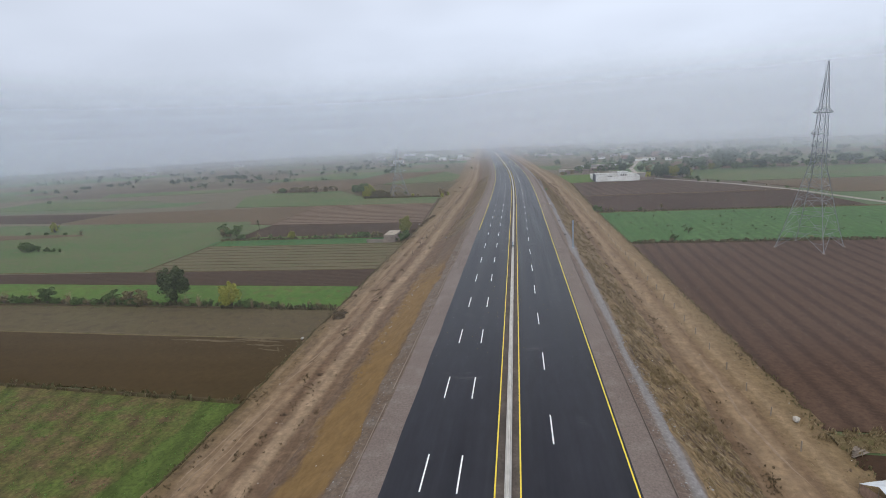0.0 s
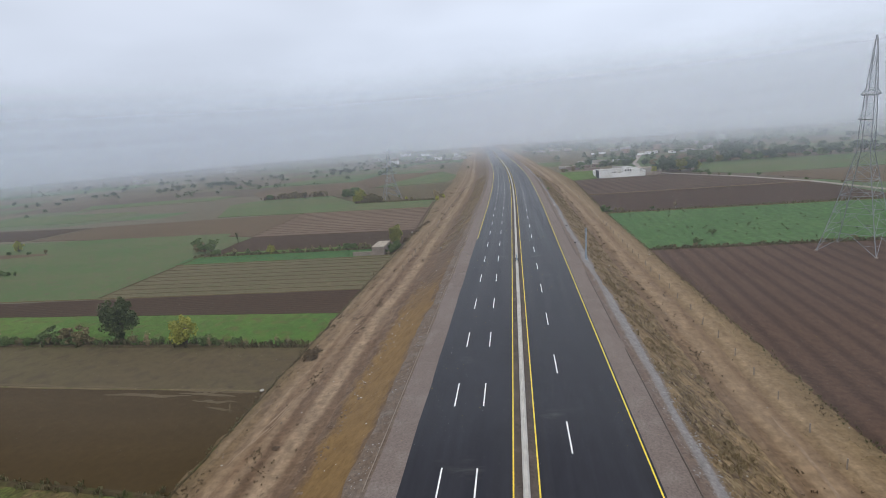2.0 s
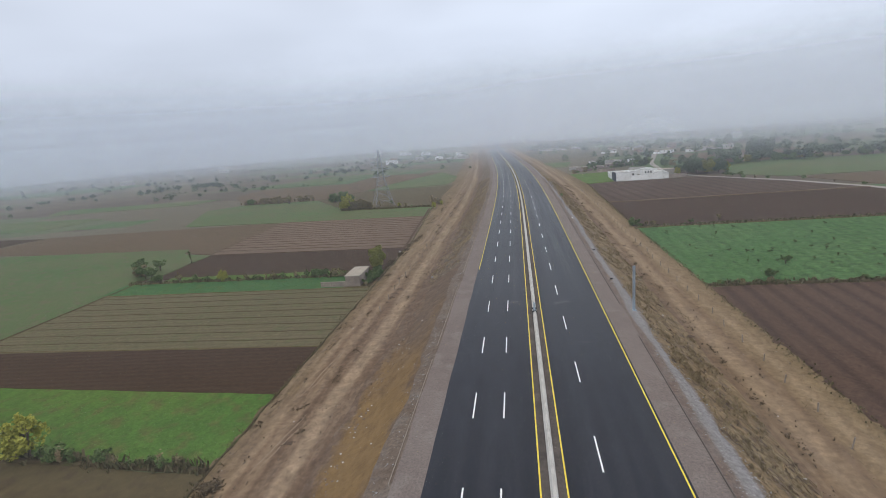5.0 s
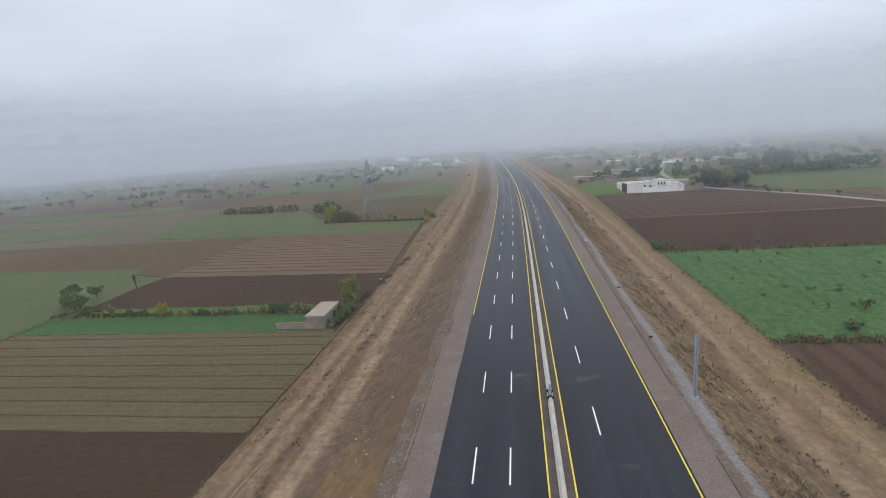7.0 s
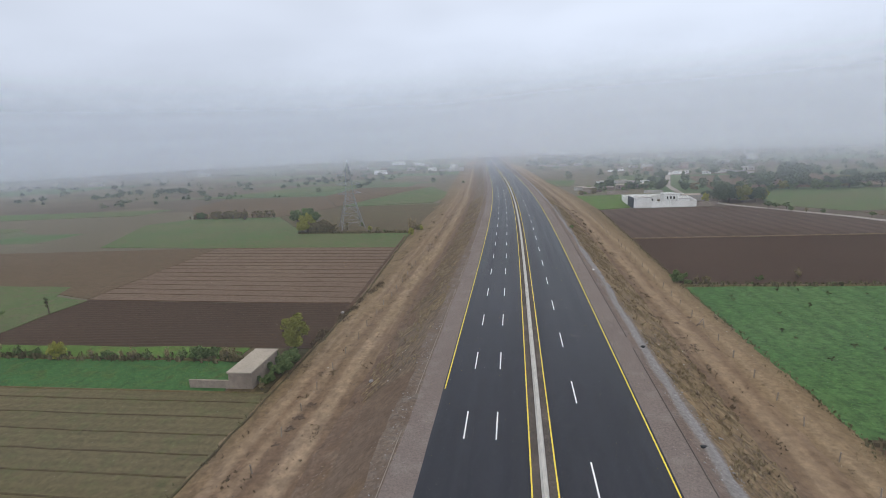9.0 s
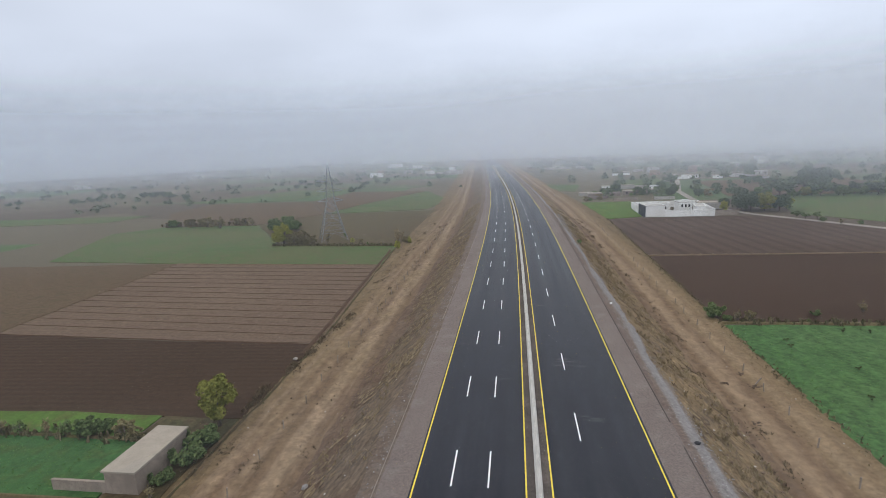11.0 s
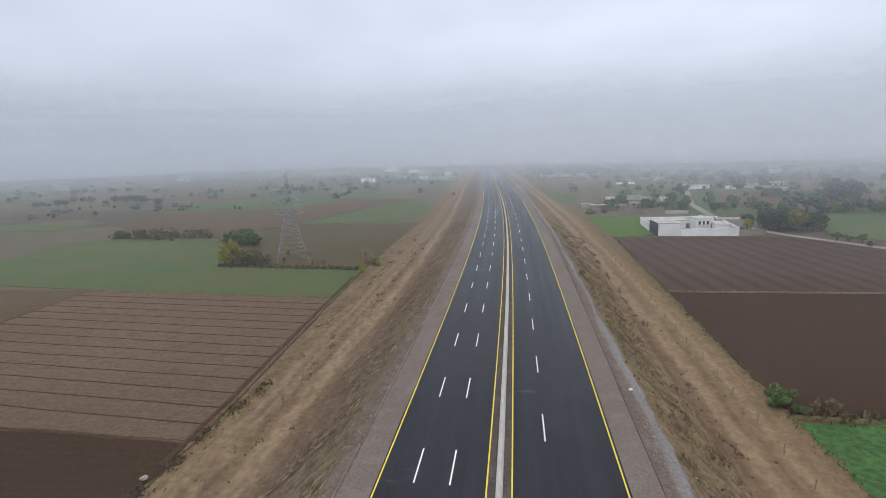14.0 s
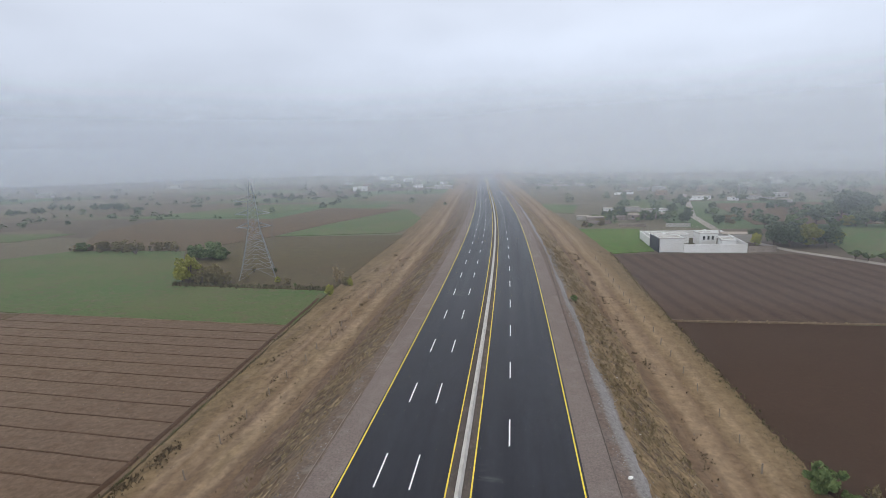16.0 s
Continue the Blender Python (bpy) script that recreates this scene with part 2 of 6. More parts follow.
M = {
    "asphalt": asphalt_material(),
    "white_paint": simple("white_paint", (0.86, 0.86, 0.85), 0.6, 0.08, 4.0, 0.1),
    "yellow_paint": simple("yellow_paint", (0.80, 0.61, 0.06), 0.6, 0.12, 3.0, 0.1),
    "concrete": simple("concrete", (0.56, 0.54, 0.51), 0.85, 0.12, 2.0, 0.15, 0.0, (0.33, 0.31, 0.28)),
    "joint": simple("joint", (0.10, 0.082, 0.07), 0.9, 0.2, 3.0),
    "median_earth": soil("median_earth", (0.105, 0.092, 0.086), (0.138, 0.120, 0.110), (0.17, 0.148, 0.136), patch=0.15, grain=3.0),
    "shoulder": soil("shoulder", (0.222, 0.189, 0.176), (0.250, 0.216, 0.202), (0.270, 0.238, 0.224), patch=0.06, grain=4.0, bump=0.15),
    "verge_earth": soil("verge_earth", (0.17, 0.135, 0.112), (0.205, 0.168, 0.142), (0.235, 0.205, 0.185), patch=0.12, grain=2.2, bump=0.8, speck=0.65),
    "gravel": soil("gravel", (0.225, 0.200, 0.190), (0.265, 0.245, 0.238), (0.305, 0.292, 0.292), patch=0.09, grain=2.4, bump=0.8, speck=0.6,
                   across=[(15.7, (0.190, 0.150, 0.130)), (16.7, (0.205, 0.164, 0.142)), (17.3, (0.315, 0.300, 0.298)), (18.1, (0.350, 0.340, 0.345)), (18.7, (0.225, 0.185, 0.150)), (19.6, (0.200, 0.160, 0.118))]),
    "galvanised": simple("galvanised", (0.30, 0.375, 0.45), 0.5, 0.12, 3.0, 0.05, 0.2),
    "mast_steel": simple("mast_steel", (0.25, 0.262, 0.275), 0.6, 0.15, 1.0, 0.05, 0.2),
    "plaster": simple("plaster", (0.78, 0.78, 0.77), 0.85, 0.07, 0.6, 0.1, 0.0, (0.62, 0.61, 0.58)),
    "dull_plaster": simple("dull_plaster", (0.40, 0.385, 0.36), 0.9, 0.15, 0.6, 0.1, 0.0, (0.30, 0.28, 0.25)),
    "brick": simple("brick", (0.27, 0.19, 0.15), 0.9, 0.25, 2.0, 0.3),
    "mud_wall": simple("mud_wall", (0.27, 0.225, 0.19), 0.95, 0.2, 1.2, 0.3, 0.0, (0.2, 0.165, 0.14)),
    "slab_roof": simple("slab_roof", (0.335, 0.292, 0.240), 0.9, 0.14, 0.8, 0.1, 0.0, (0.27, 0.245, 0.215)),
    "dark_gap": simple("dark_gap", (0.025, 0.026, 0.03), 0.7, 0.2, 1.0),
    "dark_wall": simple("dark_wall", (0.055, 0.06, 0.075), 0.8, 0.2, 0.8),
    "bark": simple("bark", (0.12, 0.095, 0.075), 0.95, 0.3, 5.0, 0.6),
    "dead_wood": simple("dead_wood", (0.20, 0.165, 0.135), 0.95, 0.3, 5.0, 0.5),
    "stone": simple("stone", (0.42, 0.39, 0.35), 0.9, 0.25, 2.0, 0.5),
    "dug_earth": simple("dug_earth", (0.085, 0.058, 0.040), 0.95, 0.3, 1.5, 0.5),
    "tarp": simple("tarp", (0.60, 0.64, 0.68), 0.55, 0.12, 1.2, 0.2),
    "lane_dust": soil("lane_dust", (0.38, 0.345, 0.31), (0.44, 0.405, 0.37), patch=0.08, grain=2.0),
    "leaf_dark": leaf_material("leaf_dark", (0.055, 0.074, 0.032), (0.125, 0.15, 0.062)),
    "leaf_green": leaf_material("leaf_green", (0.085, 0.130, 0.048), (0.172, 0.220, 0.086)),
    "leaf_yellow": leaf_material("leaf_yellow", (0.22, 0.225, 0.045), (0.42, 0.405, 0.085)),
    "leaf_olive": leaf_material("leaf_olive", (0.155, 0.165, 0.040), (0.30, 0.295, 0.075)),
    "leaf_dry": leaf_material("leaf_dry", (0.160, 0.134, 0.070), (0.275, 0.228, 0.120)),
    "leaf_haze": leaf_material("leaf_haze", (0.060, 0.088, 0.050), (0.135, 0.168, 0.090)),
    "straw": leaf_material("straw", (0.22, 0.17, 0.10), (0.34, 0.27, 0.16)),
}

# ---- building helpers ----


def mesh_of(name, verts, faces, material, smooth=False):
    me = bpy.data.meshes.new(name)
    me.from_pydata(verts, [], faces)
    for m in material if isinstance(material, list) else [material]:
        me.materials.append(m)
    if smooth:
        me.polygons.foreach_set("use_smooth", [True] * len(me.polygons))
    me.update()
    return me


def thing(name, verts, faces, material, label="", category="", group="", kind="", parent=None, smooth=False):
    ob = new(name, mesh_of(name, verts, faces, material, smooth))
    if parent:
        ob.parent = parent
    return tagged(ob, label, category, group, kind)


def empty(name, place, label, category, group="", turn=0.0):
    e = new(name)
    e.matrix_world = pose(*place, 0, 0, turn)
    return tagged(e, label, category, group)


def part(name, geo, material, parent, label=""):
    """One mesh as a part of a thing; geo is a Geo, in the thing's own space."""
    ob = new(name, mesh_of(name, geo.v, geo.f, material, geo.smooth))
    ob.parent = parent
    return tagged(ob, label)


class Geo:
    """Vertices and faces gathered from simple solids."""

    def __init__(self, smooth=False):
        self.v, self.f, self.smooth = [], [], smooth

    def box(self, x0, x1, y0, y1, z0, z1, bevel=0.0):
        b = len(self.v)
        if not bevel:
            self.v += [(x, y, z) for z in (z0, z1) for x, y in ((x0, y0), (x1, y0), (x1, y1), (x0, y1))]
            self.f += [(b + 3, b + 2, b + 1, b), (b + 4, b + 5, b + 6, b + 7)]
            self.f += [(b + i, b + (i + 1) % 4, b + 4 + (i + 1) % 4, b + 4 + i) for i in range(4)]
            return self
        e = bevel
        for z, k in ((z0, 0), (z1 - e, 0), (z1, e)):
            self.v += [(x0 + k, y0 + k, z), (x1 - k, y0 + k, z), (x1 - k, y1 - k, z), (x0 + k, y1 - k, z)]
        self.f += [(b + 3, b + 2, b + 1, b), (b + 8, b + 9, b + 10, b + 11)]
        for r in (0, 4):
            self.f += [(b + r + i, b + r + (i + 1) % 4, b + r + 4 + (i + 1) % 4, b + r + 4 + i) for i in range(4)]
        return self

    def tube(self, points, radii, sides=6):
        rings = []
        for i, p in enumerate(points):
            p = Vector(p)
            a = Vector(points[max(i - 1, 0)])
            c = Vector(points[min(i + 1, len(points) - 1)])
            d = (c - a).normalized()
            u = d.cross(Vector((0, 0, 1)) if abs(d.z) < 0.9 else Vector((1, 0, 0))).normalized()
            w = d.cross(u)
            rings.append(len(self.v))
            for k in range(sides):
                t = 2 * math.pi * k / sides
                self.v.append(tuple(p + radii[i] * (math.cos(t) * u + math.sin(t) * w)))
        for r0, r1 in zip(rings, rings[1:]):
            self.f += [(r0 + k, r1 + k, r1 + (k + 1) % sides, r0 + (k + 1) % sides) for k in range(sides)]
        self.f += [tuple(rings[0] + k for k in range(sides)), tuple(rings[-1] + sides - 1 - k for k in range(sides))]
        return self

    def beam(self, a, b, w):
        return self.tube([a, b], [w, w], 4)

    def quad(self, centre, u, w):
        b = len(self.v)
        c = Vector(centre)
        self.v += [tuple(c - u - w), tuple(c + u - w * 0.6), tuple(c + u * 0.7 + w), tuple(c - u * 0.8 + w * 0.8)]
        self.f.append((b, b + 1, b + 2, b + 3))
        return self

    def lump(self, centre, size, rnd, rough=0.25):
        """A small uneven stone or clod."""
        b = len(self.v)
        for z, r in ((-0.45, 0.7), (0.1, 1.0), (0.5, 0.6)):
            for k in range(6):
                t = 2 * math.pi * k / 6
                q = r * (1 + rnd.uniform(-rough, rough))
                self.v.append((centre[0] + size[0] * q * math.cos(t), centre[1] + size[1] * q * math.sin(t), centre[2] + size[2] * (z + rnd.uniform(-0.1, 0.1))))
        for r in (0, 6):
            self.f += [(b + r + k, b + r + (k + 1) % 6, b + r + 6 + (k + 1) % 6, b + r + 6 + k) for k in range(6)]
        self.f += [tuple(b + 5 - k for k in range(6)), tuple(b + 12 + k for k in range(6))]
        return self


def smooth01(t):
    t = min(1.0, max(0.0, t))
    return t * t * (3 - 2 * t)


FIELD_Z = -6.0


def bend(y):
    """Sideways shift of the road's middle, which bears gently away in the distance."""
    t = min(1.0, max(0.0, (y - 200) / 420))
    return -0.066 * (420 * (t ** 3 - t ** 4 / 2) + max(0.0, y - 620))


def between(y, table):
    for (y0, v0), (y1, v1) in zip(table, table[1:]):
        if y <= y1:
            return v0 + (v1 - v0) * max(0.0, (y - y0) / (y1 - y0))
    return table[-1][1]


def left_edge(y):
    return between(y, [(-100, -42.3), (240, -42.3), (306, -46.8), (340, -49.0), (450, -51.0), (600, -60.0)]) + (bend(y) - bend(600) if y > 600 else 0)


def right_edge(y):
    return between(y, [(-100, 40.4), (250, 40.0), (315, 41.0), (397, 42.6), (430, 40.5), (470, 38.0), (600, 27.0)]) + (bend(y) - bend(600) if y > 600 else 0)


STEPS = [-80 + 4.0 * i for i in range(30)] + [40 + 1.0 * i for i in range(260)] + [300 + 2.0 * i for i in range(50)] + [400 + 8.0 * i for i in range(50)] + [800 + 40.0 * i for i in range(40)]


def strip(name, columns, material, label, category="ground", rough=0.0, freq=0.5, steps=STEPS, kind="structure", parent=None, raised=0.0, rill=None):
    """A long ribbon along the road. columns(y) gives (x, z) pairs across; rough: height of its unevenness."""
    v, f, n, lane = [], [], 0, []
    for y in steps:
        cs = columns(y)
        lane += [x for x, z in cs]
        n = len(cs)
        for i, (x, z) in enumerate(cs):
            dz = 0.0
            if rough and 0 < i < n - 1:
                dz = rough * (noise.noise((x * freq, y * freq * 0.6, 3.1)) + 0.5 * noise.noise((x * freq * 2.7, y * freq * 1.9, 9.2)))
            if rill and 0 < i < n - 1:
                slant, deep = rill
                dz += deep * noise.noise(((x + slant * y) * 0.75, (y - slant * x) * 0.09, 6.6))
            v.append((x + bend(y), y, z + dz + raised))
    for j in range(len(steps) - 1):
        a = j * n
        f += [(a + i, a + i + 1, a + n + i + 1, a + n + i) for i in range(n - 1)]
    ob = thing(name, v, f, material, label, category, "", kind, parent, smooth=True)
    ob.data.attributes.new("lane", "FLOAT", "POINT").data.foreach_set("value", lane)
    return ob


def spread(pairs, *counts):
    """Puts extra columns between the given (x, z) pairs, counts of them in each gap."""
    out = [pairs[0]]
    for (x0, z0), (x1, z1), k in zip(pairs, pairs[1:], counts):
        out += [(x0 + (x1 - x0) * i / k, z0 + (z1 - z0) * i / k) for i in range(1, k + 1)]
    return out


# ---- ground, embankment and road ----
k = Nodes("far_ground")
cells = k.node("ShaderNodeTexVoronoi", Scale=0.011, Randomness=0.9)
cells.distance = "CHEBYCHEV"
k.l.new(k.coords((0.55, 1.0, 0.0), 4.0), cells.inputs["Vector"])
sep = k.node("ShaderNodeSeparateColor")
k.l.new(cells.outputs["Color"], sep.inputs[0])
pick = k.node("ShaderNodeValToRGB")
pick.color_ramp.interpolation = "CONSTANT"
ramp_set(pick, [(0.0, (0.110, 0.095, 0.063)), (0.22, (0.088, 0.110, 0.056)), (0.4, (0.085, 0.066, 0.048)), (0.55, (0.118, 0.104, 0.070)), (0.72, (0.072, 0.115, 0.048)), (0.86, (0.102, 0.082, 0.058))])
k.l.new(sep.outputs[0], pick.inputs[0])
col = k.mix(k.span(k.noise(0.05, 5.0), 0.4, 0.75, 0.0, 0.5), pick.outputs[0], (0.12, 0.10, 0.072))
col = k.mix(0.6, col, k.mix(k.noise(0.9, 5.0, rough=0.7), (0.55, 0.55, 0.55), (1.45, 1.45, 1.45)), "MULTIPLY")
M["far_ground"] = k.done(col)

gx = [-4500, -2000, -900, -300, -60, 60, 300, 900, 2000, 4500]
gy = [-900, -200, 0, 300, 700, 1200, 2000, 4500]
thing("ground", [(x, y, FIELD_Z - 0.12) for y in gy for x in gx],
      [(j * 10 + i, j * 10 + i + 1, j * 10 + 11 + i, j * 10 + 10 + i) for j in range(len(gy) - 1) for i in range(9)],
      M["far_ground"], "flat patchwork of dull autumn farmland", "ground", kind="structure")

IN, LANE = 1.24, 3.65
OUT = IN + 3 * LANE
road_l = strip("road", lambda y: [(-OUT - 0.25 + 0.1 * noise.noise((0.1 * y, 7, 0)), 0.0), (-9, 0.0), (-5, 0.0), (-IN + 0.1, 0.0)], M["asphalt"], "fresh dark asphalt carriageway with three lanes", "road")
road_r = strip("road", lambda y: [(IN - 0.1, 0.0), (5, 0.0), (9, 0.0), (OUT + 0.3, 0.0)], M["asphalt"], "fresh dark asphalt carriageway with dashed white line", "road")
strip("median", lambda y: [(-IN + 0.1, 0.0), (-0.6, 0.03), (0.6, 0.03), (IN - 0.1, 0.0)], M["median_earth"], "bare brown earth strip beside the concrete barrier", "median")

dirt_l = soil("trackside_earth", (0.245, 0.180, 0.132), (0.270, 0.202, 0.150), (0.200, 0.146, 0.108), blot=0.3, patch=0.07, grain=1.1, bump=0.8, speck=0.5, ruts=(0.150, 0.106, 0.076), ruts_light=(0.340, 0.268, 0.206),
              across=[(-45, (0.140, 0.112, 0.072)), (-41.5, (0.168, 0.132, 0.086)), (-39.8, (0.215, 0.164, 0.114)), (-38.4, (0.340, 0.264, 0.196)), (-37.2, (0.205, 0.150, 0.110)), (-35.8, (0.315, 0.242, 0.180)), (-34.4, (0.145, 0.104, 0.078)), (-33.2, (0.190, 0.140, 0.105)), (-32.0, (0.390, 0.308, 0.236)), (-30.6, (0.405, 0.322, 0.248)), (-29.4, (0.180, 0.132, 0.100)), (-28, (0.150, 0.108, 0.083))], later=(205, (0.255, 0.200, 0.138)))
foot_l = soil("stony_brown_earth", (0.160, 0.118, 0.092), (0.180, 0.134, 0.104), (0.212, 0.166, 0.132), blot=0.3, patch=0.08, grain=1.6, bump=0.8, pocket=(-26.4, -18.2, 140.0, (0.285, 0.200, 0.118)))
ochre = soil("ochre_earth", (0.168, 0.128, 0.102), (0.182, 0.140, 0.110), (0.148, 0.112, 0.088), blot=0.25, patch=0.08, grain=1.4, bump=0.7, speck=0.5, pocket=(-26.4, -18.2, 140.0, (0.285, 0.200, 0.118)))
slope_l = soil("dry_grey_slope", (0.196, 0.158, 0.126), (0.232, 0.184, 0.138), (0.150, 0.122, 0.098), blot=0.4, rows=1.0, turn=20.0, row_strength=0.14, patch=0.06, grain=1.6, bump=0.9, dist=7.0, speck=0.7)
slope_r = soil("slope_straw", (0.258, 0.198, 0.136), (0.296, 0.228, 0.156), (0.190, 0.150, 0.114), blot=0.45, rows=0.9, turn=-27.0, row_strength=0.14, patch=0.1, grain=2.0, bump=0.9, dist=7.0, speck=0.8)
track_r = soil("sandy_track", (0.255, 0.190, 0.134), (0.228, 0.168, 0.120), (0.285, 0.216, 0.156), blot=0.25, patch=0.06, grain=1.1, bump=0.7, speck=0.45, ruts=(0.160, 0.112, 0.078), ruts_light=(0.345, 0.268, 0.200),
               across=[(26, (0.170, 0.124, 0.092)), (27.6, (0.158, 0.114, 0.084)), (28.8, (0.206, 0.152, 0.108)), (30.2, (0.345, 0.268, 0.198)), (31.5, (0.325, 0.250, 0.184)), (33.0, (0.200, 0.148, 0.106)), (34.5, (0.285, 0.216, 0.156))])
dry_grass = soil("dry_grass_earth", (0.265, 0.204, 0.142), (0.238, 0.180, 0.124), (0.298, 0.234, 0.168), blot=0.28, patch=0.08, grain=1.6, bump=0.8, speck=0.5,
                 across=[(33, (0.216, 0.162, 0.114)), (34.5, (0.272, 0.208, 0.146)), (35.6, (0.345, 0.270, 0.196)), (37.2, (0.262, 0.200, 0.140)), (38.0, (0.268, 0.208, 0.144)), (38.8, (0.232, 0.178, 0.120)), (41, (0.176, 0.138, 0.092))])

wob = lambda y, s, a=0.5: a * noise.noise((s, 0.07 * y, 1.7)) + 0.5 * a * noise.noise((s, 0.31 * y, 4.2))
le = lambda y: left_edge(y) - bend(y)
re_ = lambda y: right_edge(y) - bend(y)
FIRST = [y for y in STEPS if y <= 188]
LATER = [y for y in STEPS if y >= 188]
strip("shoulder", lambda y: spread([(-OUT - 0.2, -0.012), (-15.7 + wob(y, 1, 0.25), -0.1)], 3), M["shoulder"], "compacted grey-brown gravel shoulder", "shoulder", 0.012, 1.0)
strip("shoulder", lambda y: spread([(OUT + 0.25, -0.012), (15.75, -0.1)], 3), M["shoulder"], "compacted pinkish gravel shoulder", "shoulder", 0.012, 1.0)
strip("verge", lambda y: spread([(-15.7 + wob(y, 1, 0.25), -0.1), (-16.6, -0.22), (-18.0 + wob(y, 2, 0.7), -0.5)], 2, 3), M["verge_earth"], "loose grey gravel along the shoulder edge", "verge", 0.10, 1.3)
strip("verge", lambda y: spread([(15.75, -0.1), (16.4, -0.16), (17.6, -0.35), (18.6 + wob(y, 5, 0.9), -0.8)], 2, 2, 3), M["gravel"], "loose pale grey gravel along the shoulder edge", "verge", 0.12, 1.3)
for steps, material, label in ((FIRST, ochre, "bare ochre earth embankment slope"), (LATER, slope_l, "grey-brown embankment slope with dry weeds")):
    strip("embankment", lambda y: spread([(-18.0 + wob(y, 2, 0.7), -0.5), (-22.0, -2.9), (-24.6 + wob(y, 3, 0.9), -4.4)], 6, 4), material, label, "embankment", 0.16, 0.7, steps, rill=(-0.3, 0.22) if steps is LATER else None)
strip("embankment", lambda y: spread([(-24.6 + wob(y, 3, 0.9), -4.4), (-28.2 + wob(y, 4, 0.8), -5.7)], 5), foot_l, "stony dark brown foot of the embankment", "embankment", 0.34, 0.8)
strip("embankment", lambda y: spread([(18.6 + wob(y, 5, 0.9), -0.8), (22.5, -3.2), (27.0 + wob(y, 6, 1.0), -5.6)], 7, 8), slope_r, "eroded brown embankment slope with dry straw", "embankment", 0.26, 0.8, rill=(0.5, 0.3))
strip("service_track", lambda y: spread([(-28.2 + wob(y, 4, 0.8), -5.7), (-30, -5.82), (-36, -5.8), (le(y) + 0.6, -5.9), (le(y) - 1.2, -6.12)], 3, 8, 8, 2), dirt_l, "rutted brown earth track below the embankment", "track", 0.2, 0.4)
strip("service_track", lambda y: spread([(27.0 + wob(y, 6, 1.0), -5.6), (29, -5.82), (33.6 + wob(y, 8, 0.8), -5.8)], 3, 6), track_r, "sandy brown wheel track below the embankment", "track", 0.2, 0.45)
strip("verge", lambda y: spread([(33.6 + wob(y, 8, 0.8), -5.8), (36.5, -5.7), (re_(y) - 1.8, -5.88), (re_(y) + 0.3, -6.0), (re_(y) + 1.6, -6.2)], 4, 5, 3, 2), dry_grass, "strip of dry straw-coloured grass beside the fields", "verge", 0.14, 0.8)

# pale wheel tracks pressed into the earth
rut_dust = soil("rut_dust", (0.350, 0.280, 0.222), (0.322, 0.254, 0.198), (0.285, 0.220, 0.168), patch=0.3, grain=1.6, bump=0.4, speck=0.35)


def track_z(x, y):
    f_ = 0.4 if x < 0 else 0.45
    base = -5.81 if x > -36 else -5.8 - (-36 - x) * 0.0175
    return base + 0.2 * (noise.noise((x * f_, y * f_ * 0.6, 3.1)) + 0.5 * noise.noise((x * f_ * 2.7, y * f_ * 1.9, 9.2)))


def trail(points, width, seed):
    """A pressed wheel track through points (x, y), narrowing to its ends."""
    y0, y1 = points[0][1], points[-1][1]
    n_ = max(6, int(y1 - y0))
    table = [(y, x) for x, y in points]

    def columns(y):
        x = between(y, table) + 0.35 * noise.noise((seed, 0.16 * y, 2.0))
        t = (y - y0) / (y1 - y0)
        w = width * min(1.0, 0.12 + 5 * t, 0.12 + 5 * (1 - t)) * (0.75 + 0.5 * abs(noise.noise((seed, 0.5 * y, 8.0))))
        return [(x + q * w - bend(y), track_z(x + q * w, y) + 0.045 - 0.05 * abs(q)) for q in (-0.5, 0.0, 0.5)]

    strip("wheel_track", columns, rut_dust, "pale dusty wheel track pressed in the earth", "track", steps=[y0 + (y1 - y0) * i / n_ for i in range(n_ + 1)])


for i, (xa, ya, xb, yb, w) in enumerate(((-39.9, 50.0, -38.6, 66.0, 0.34), (-39.2, 47.0, -37.7, 68.0, 0.26), (-38.4, 49.0, -37.0, 71.0, 0.36), (-37.6, 52.0, -36.4, 67.0, 0.22), (-36.6, 48.0, -35.6, 62.0, 0.28), (-38.2, 74.0, -36.2, 93.0, 0.30), (-37.3, 78.0, -35.4, 95.0, 0.26), (-36.4, 82.0, -34.7, 97.0, 0.2),
                                         (-36.4, 112.0, -34.6, 126.0, 0.28), (-35.6, 113.0, -33.9, 124.0, 0.24), (-37.8, 131.0, -36.6, 147.0, 0.26), (-36.9, 133.0, -35.9, 150.0, 0.22), (-38.6, 84.0, -37.6, 108.0, 0.2))):
    trail([(xa, ya), (xb, yb)], w, 3.7 * i)
trail([(32.7, 55), (31.5, 64), (31.2, 70), (31.8, 77), (32.1, 88)], 0.55, 91.0)

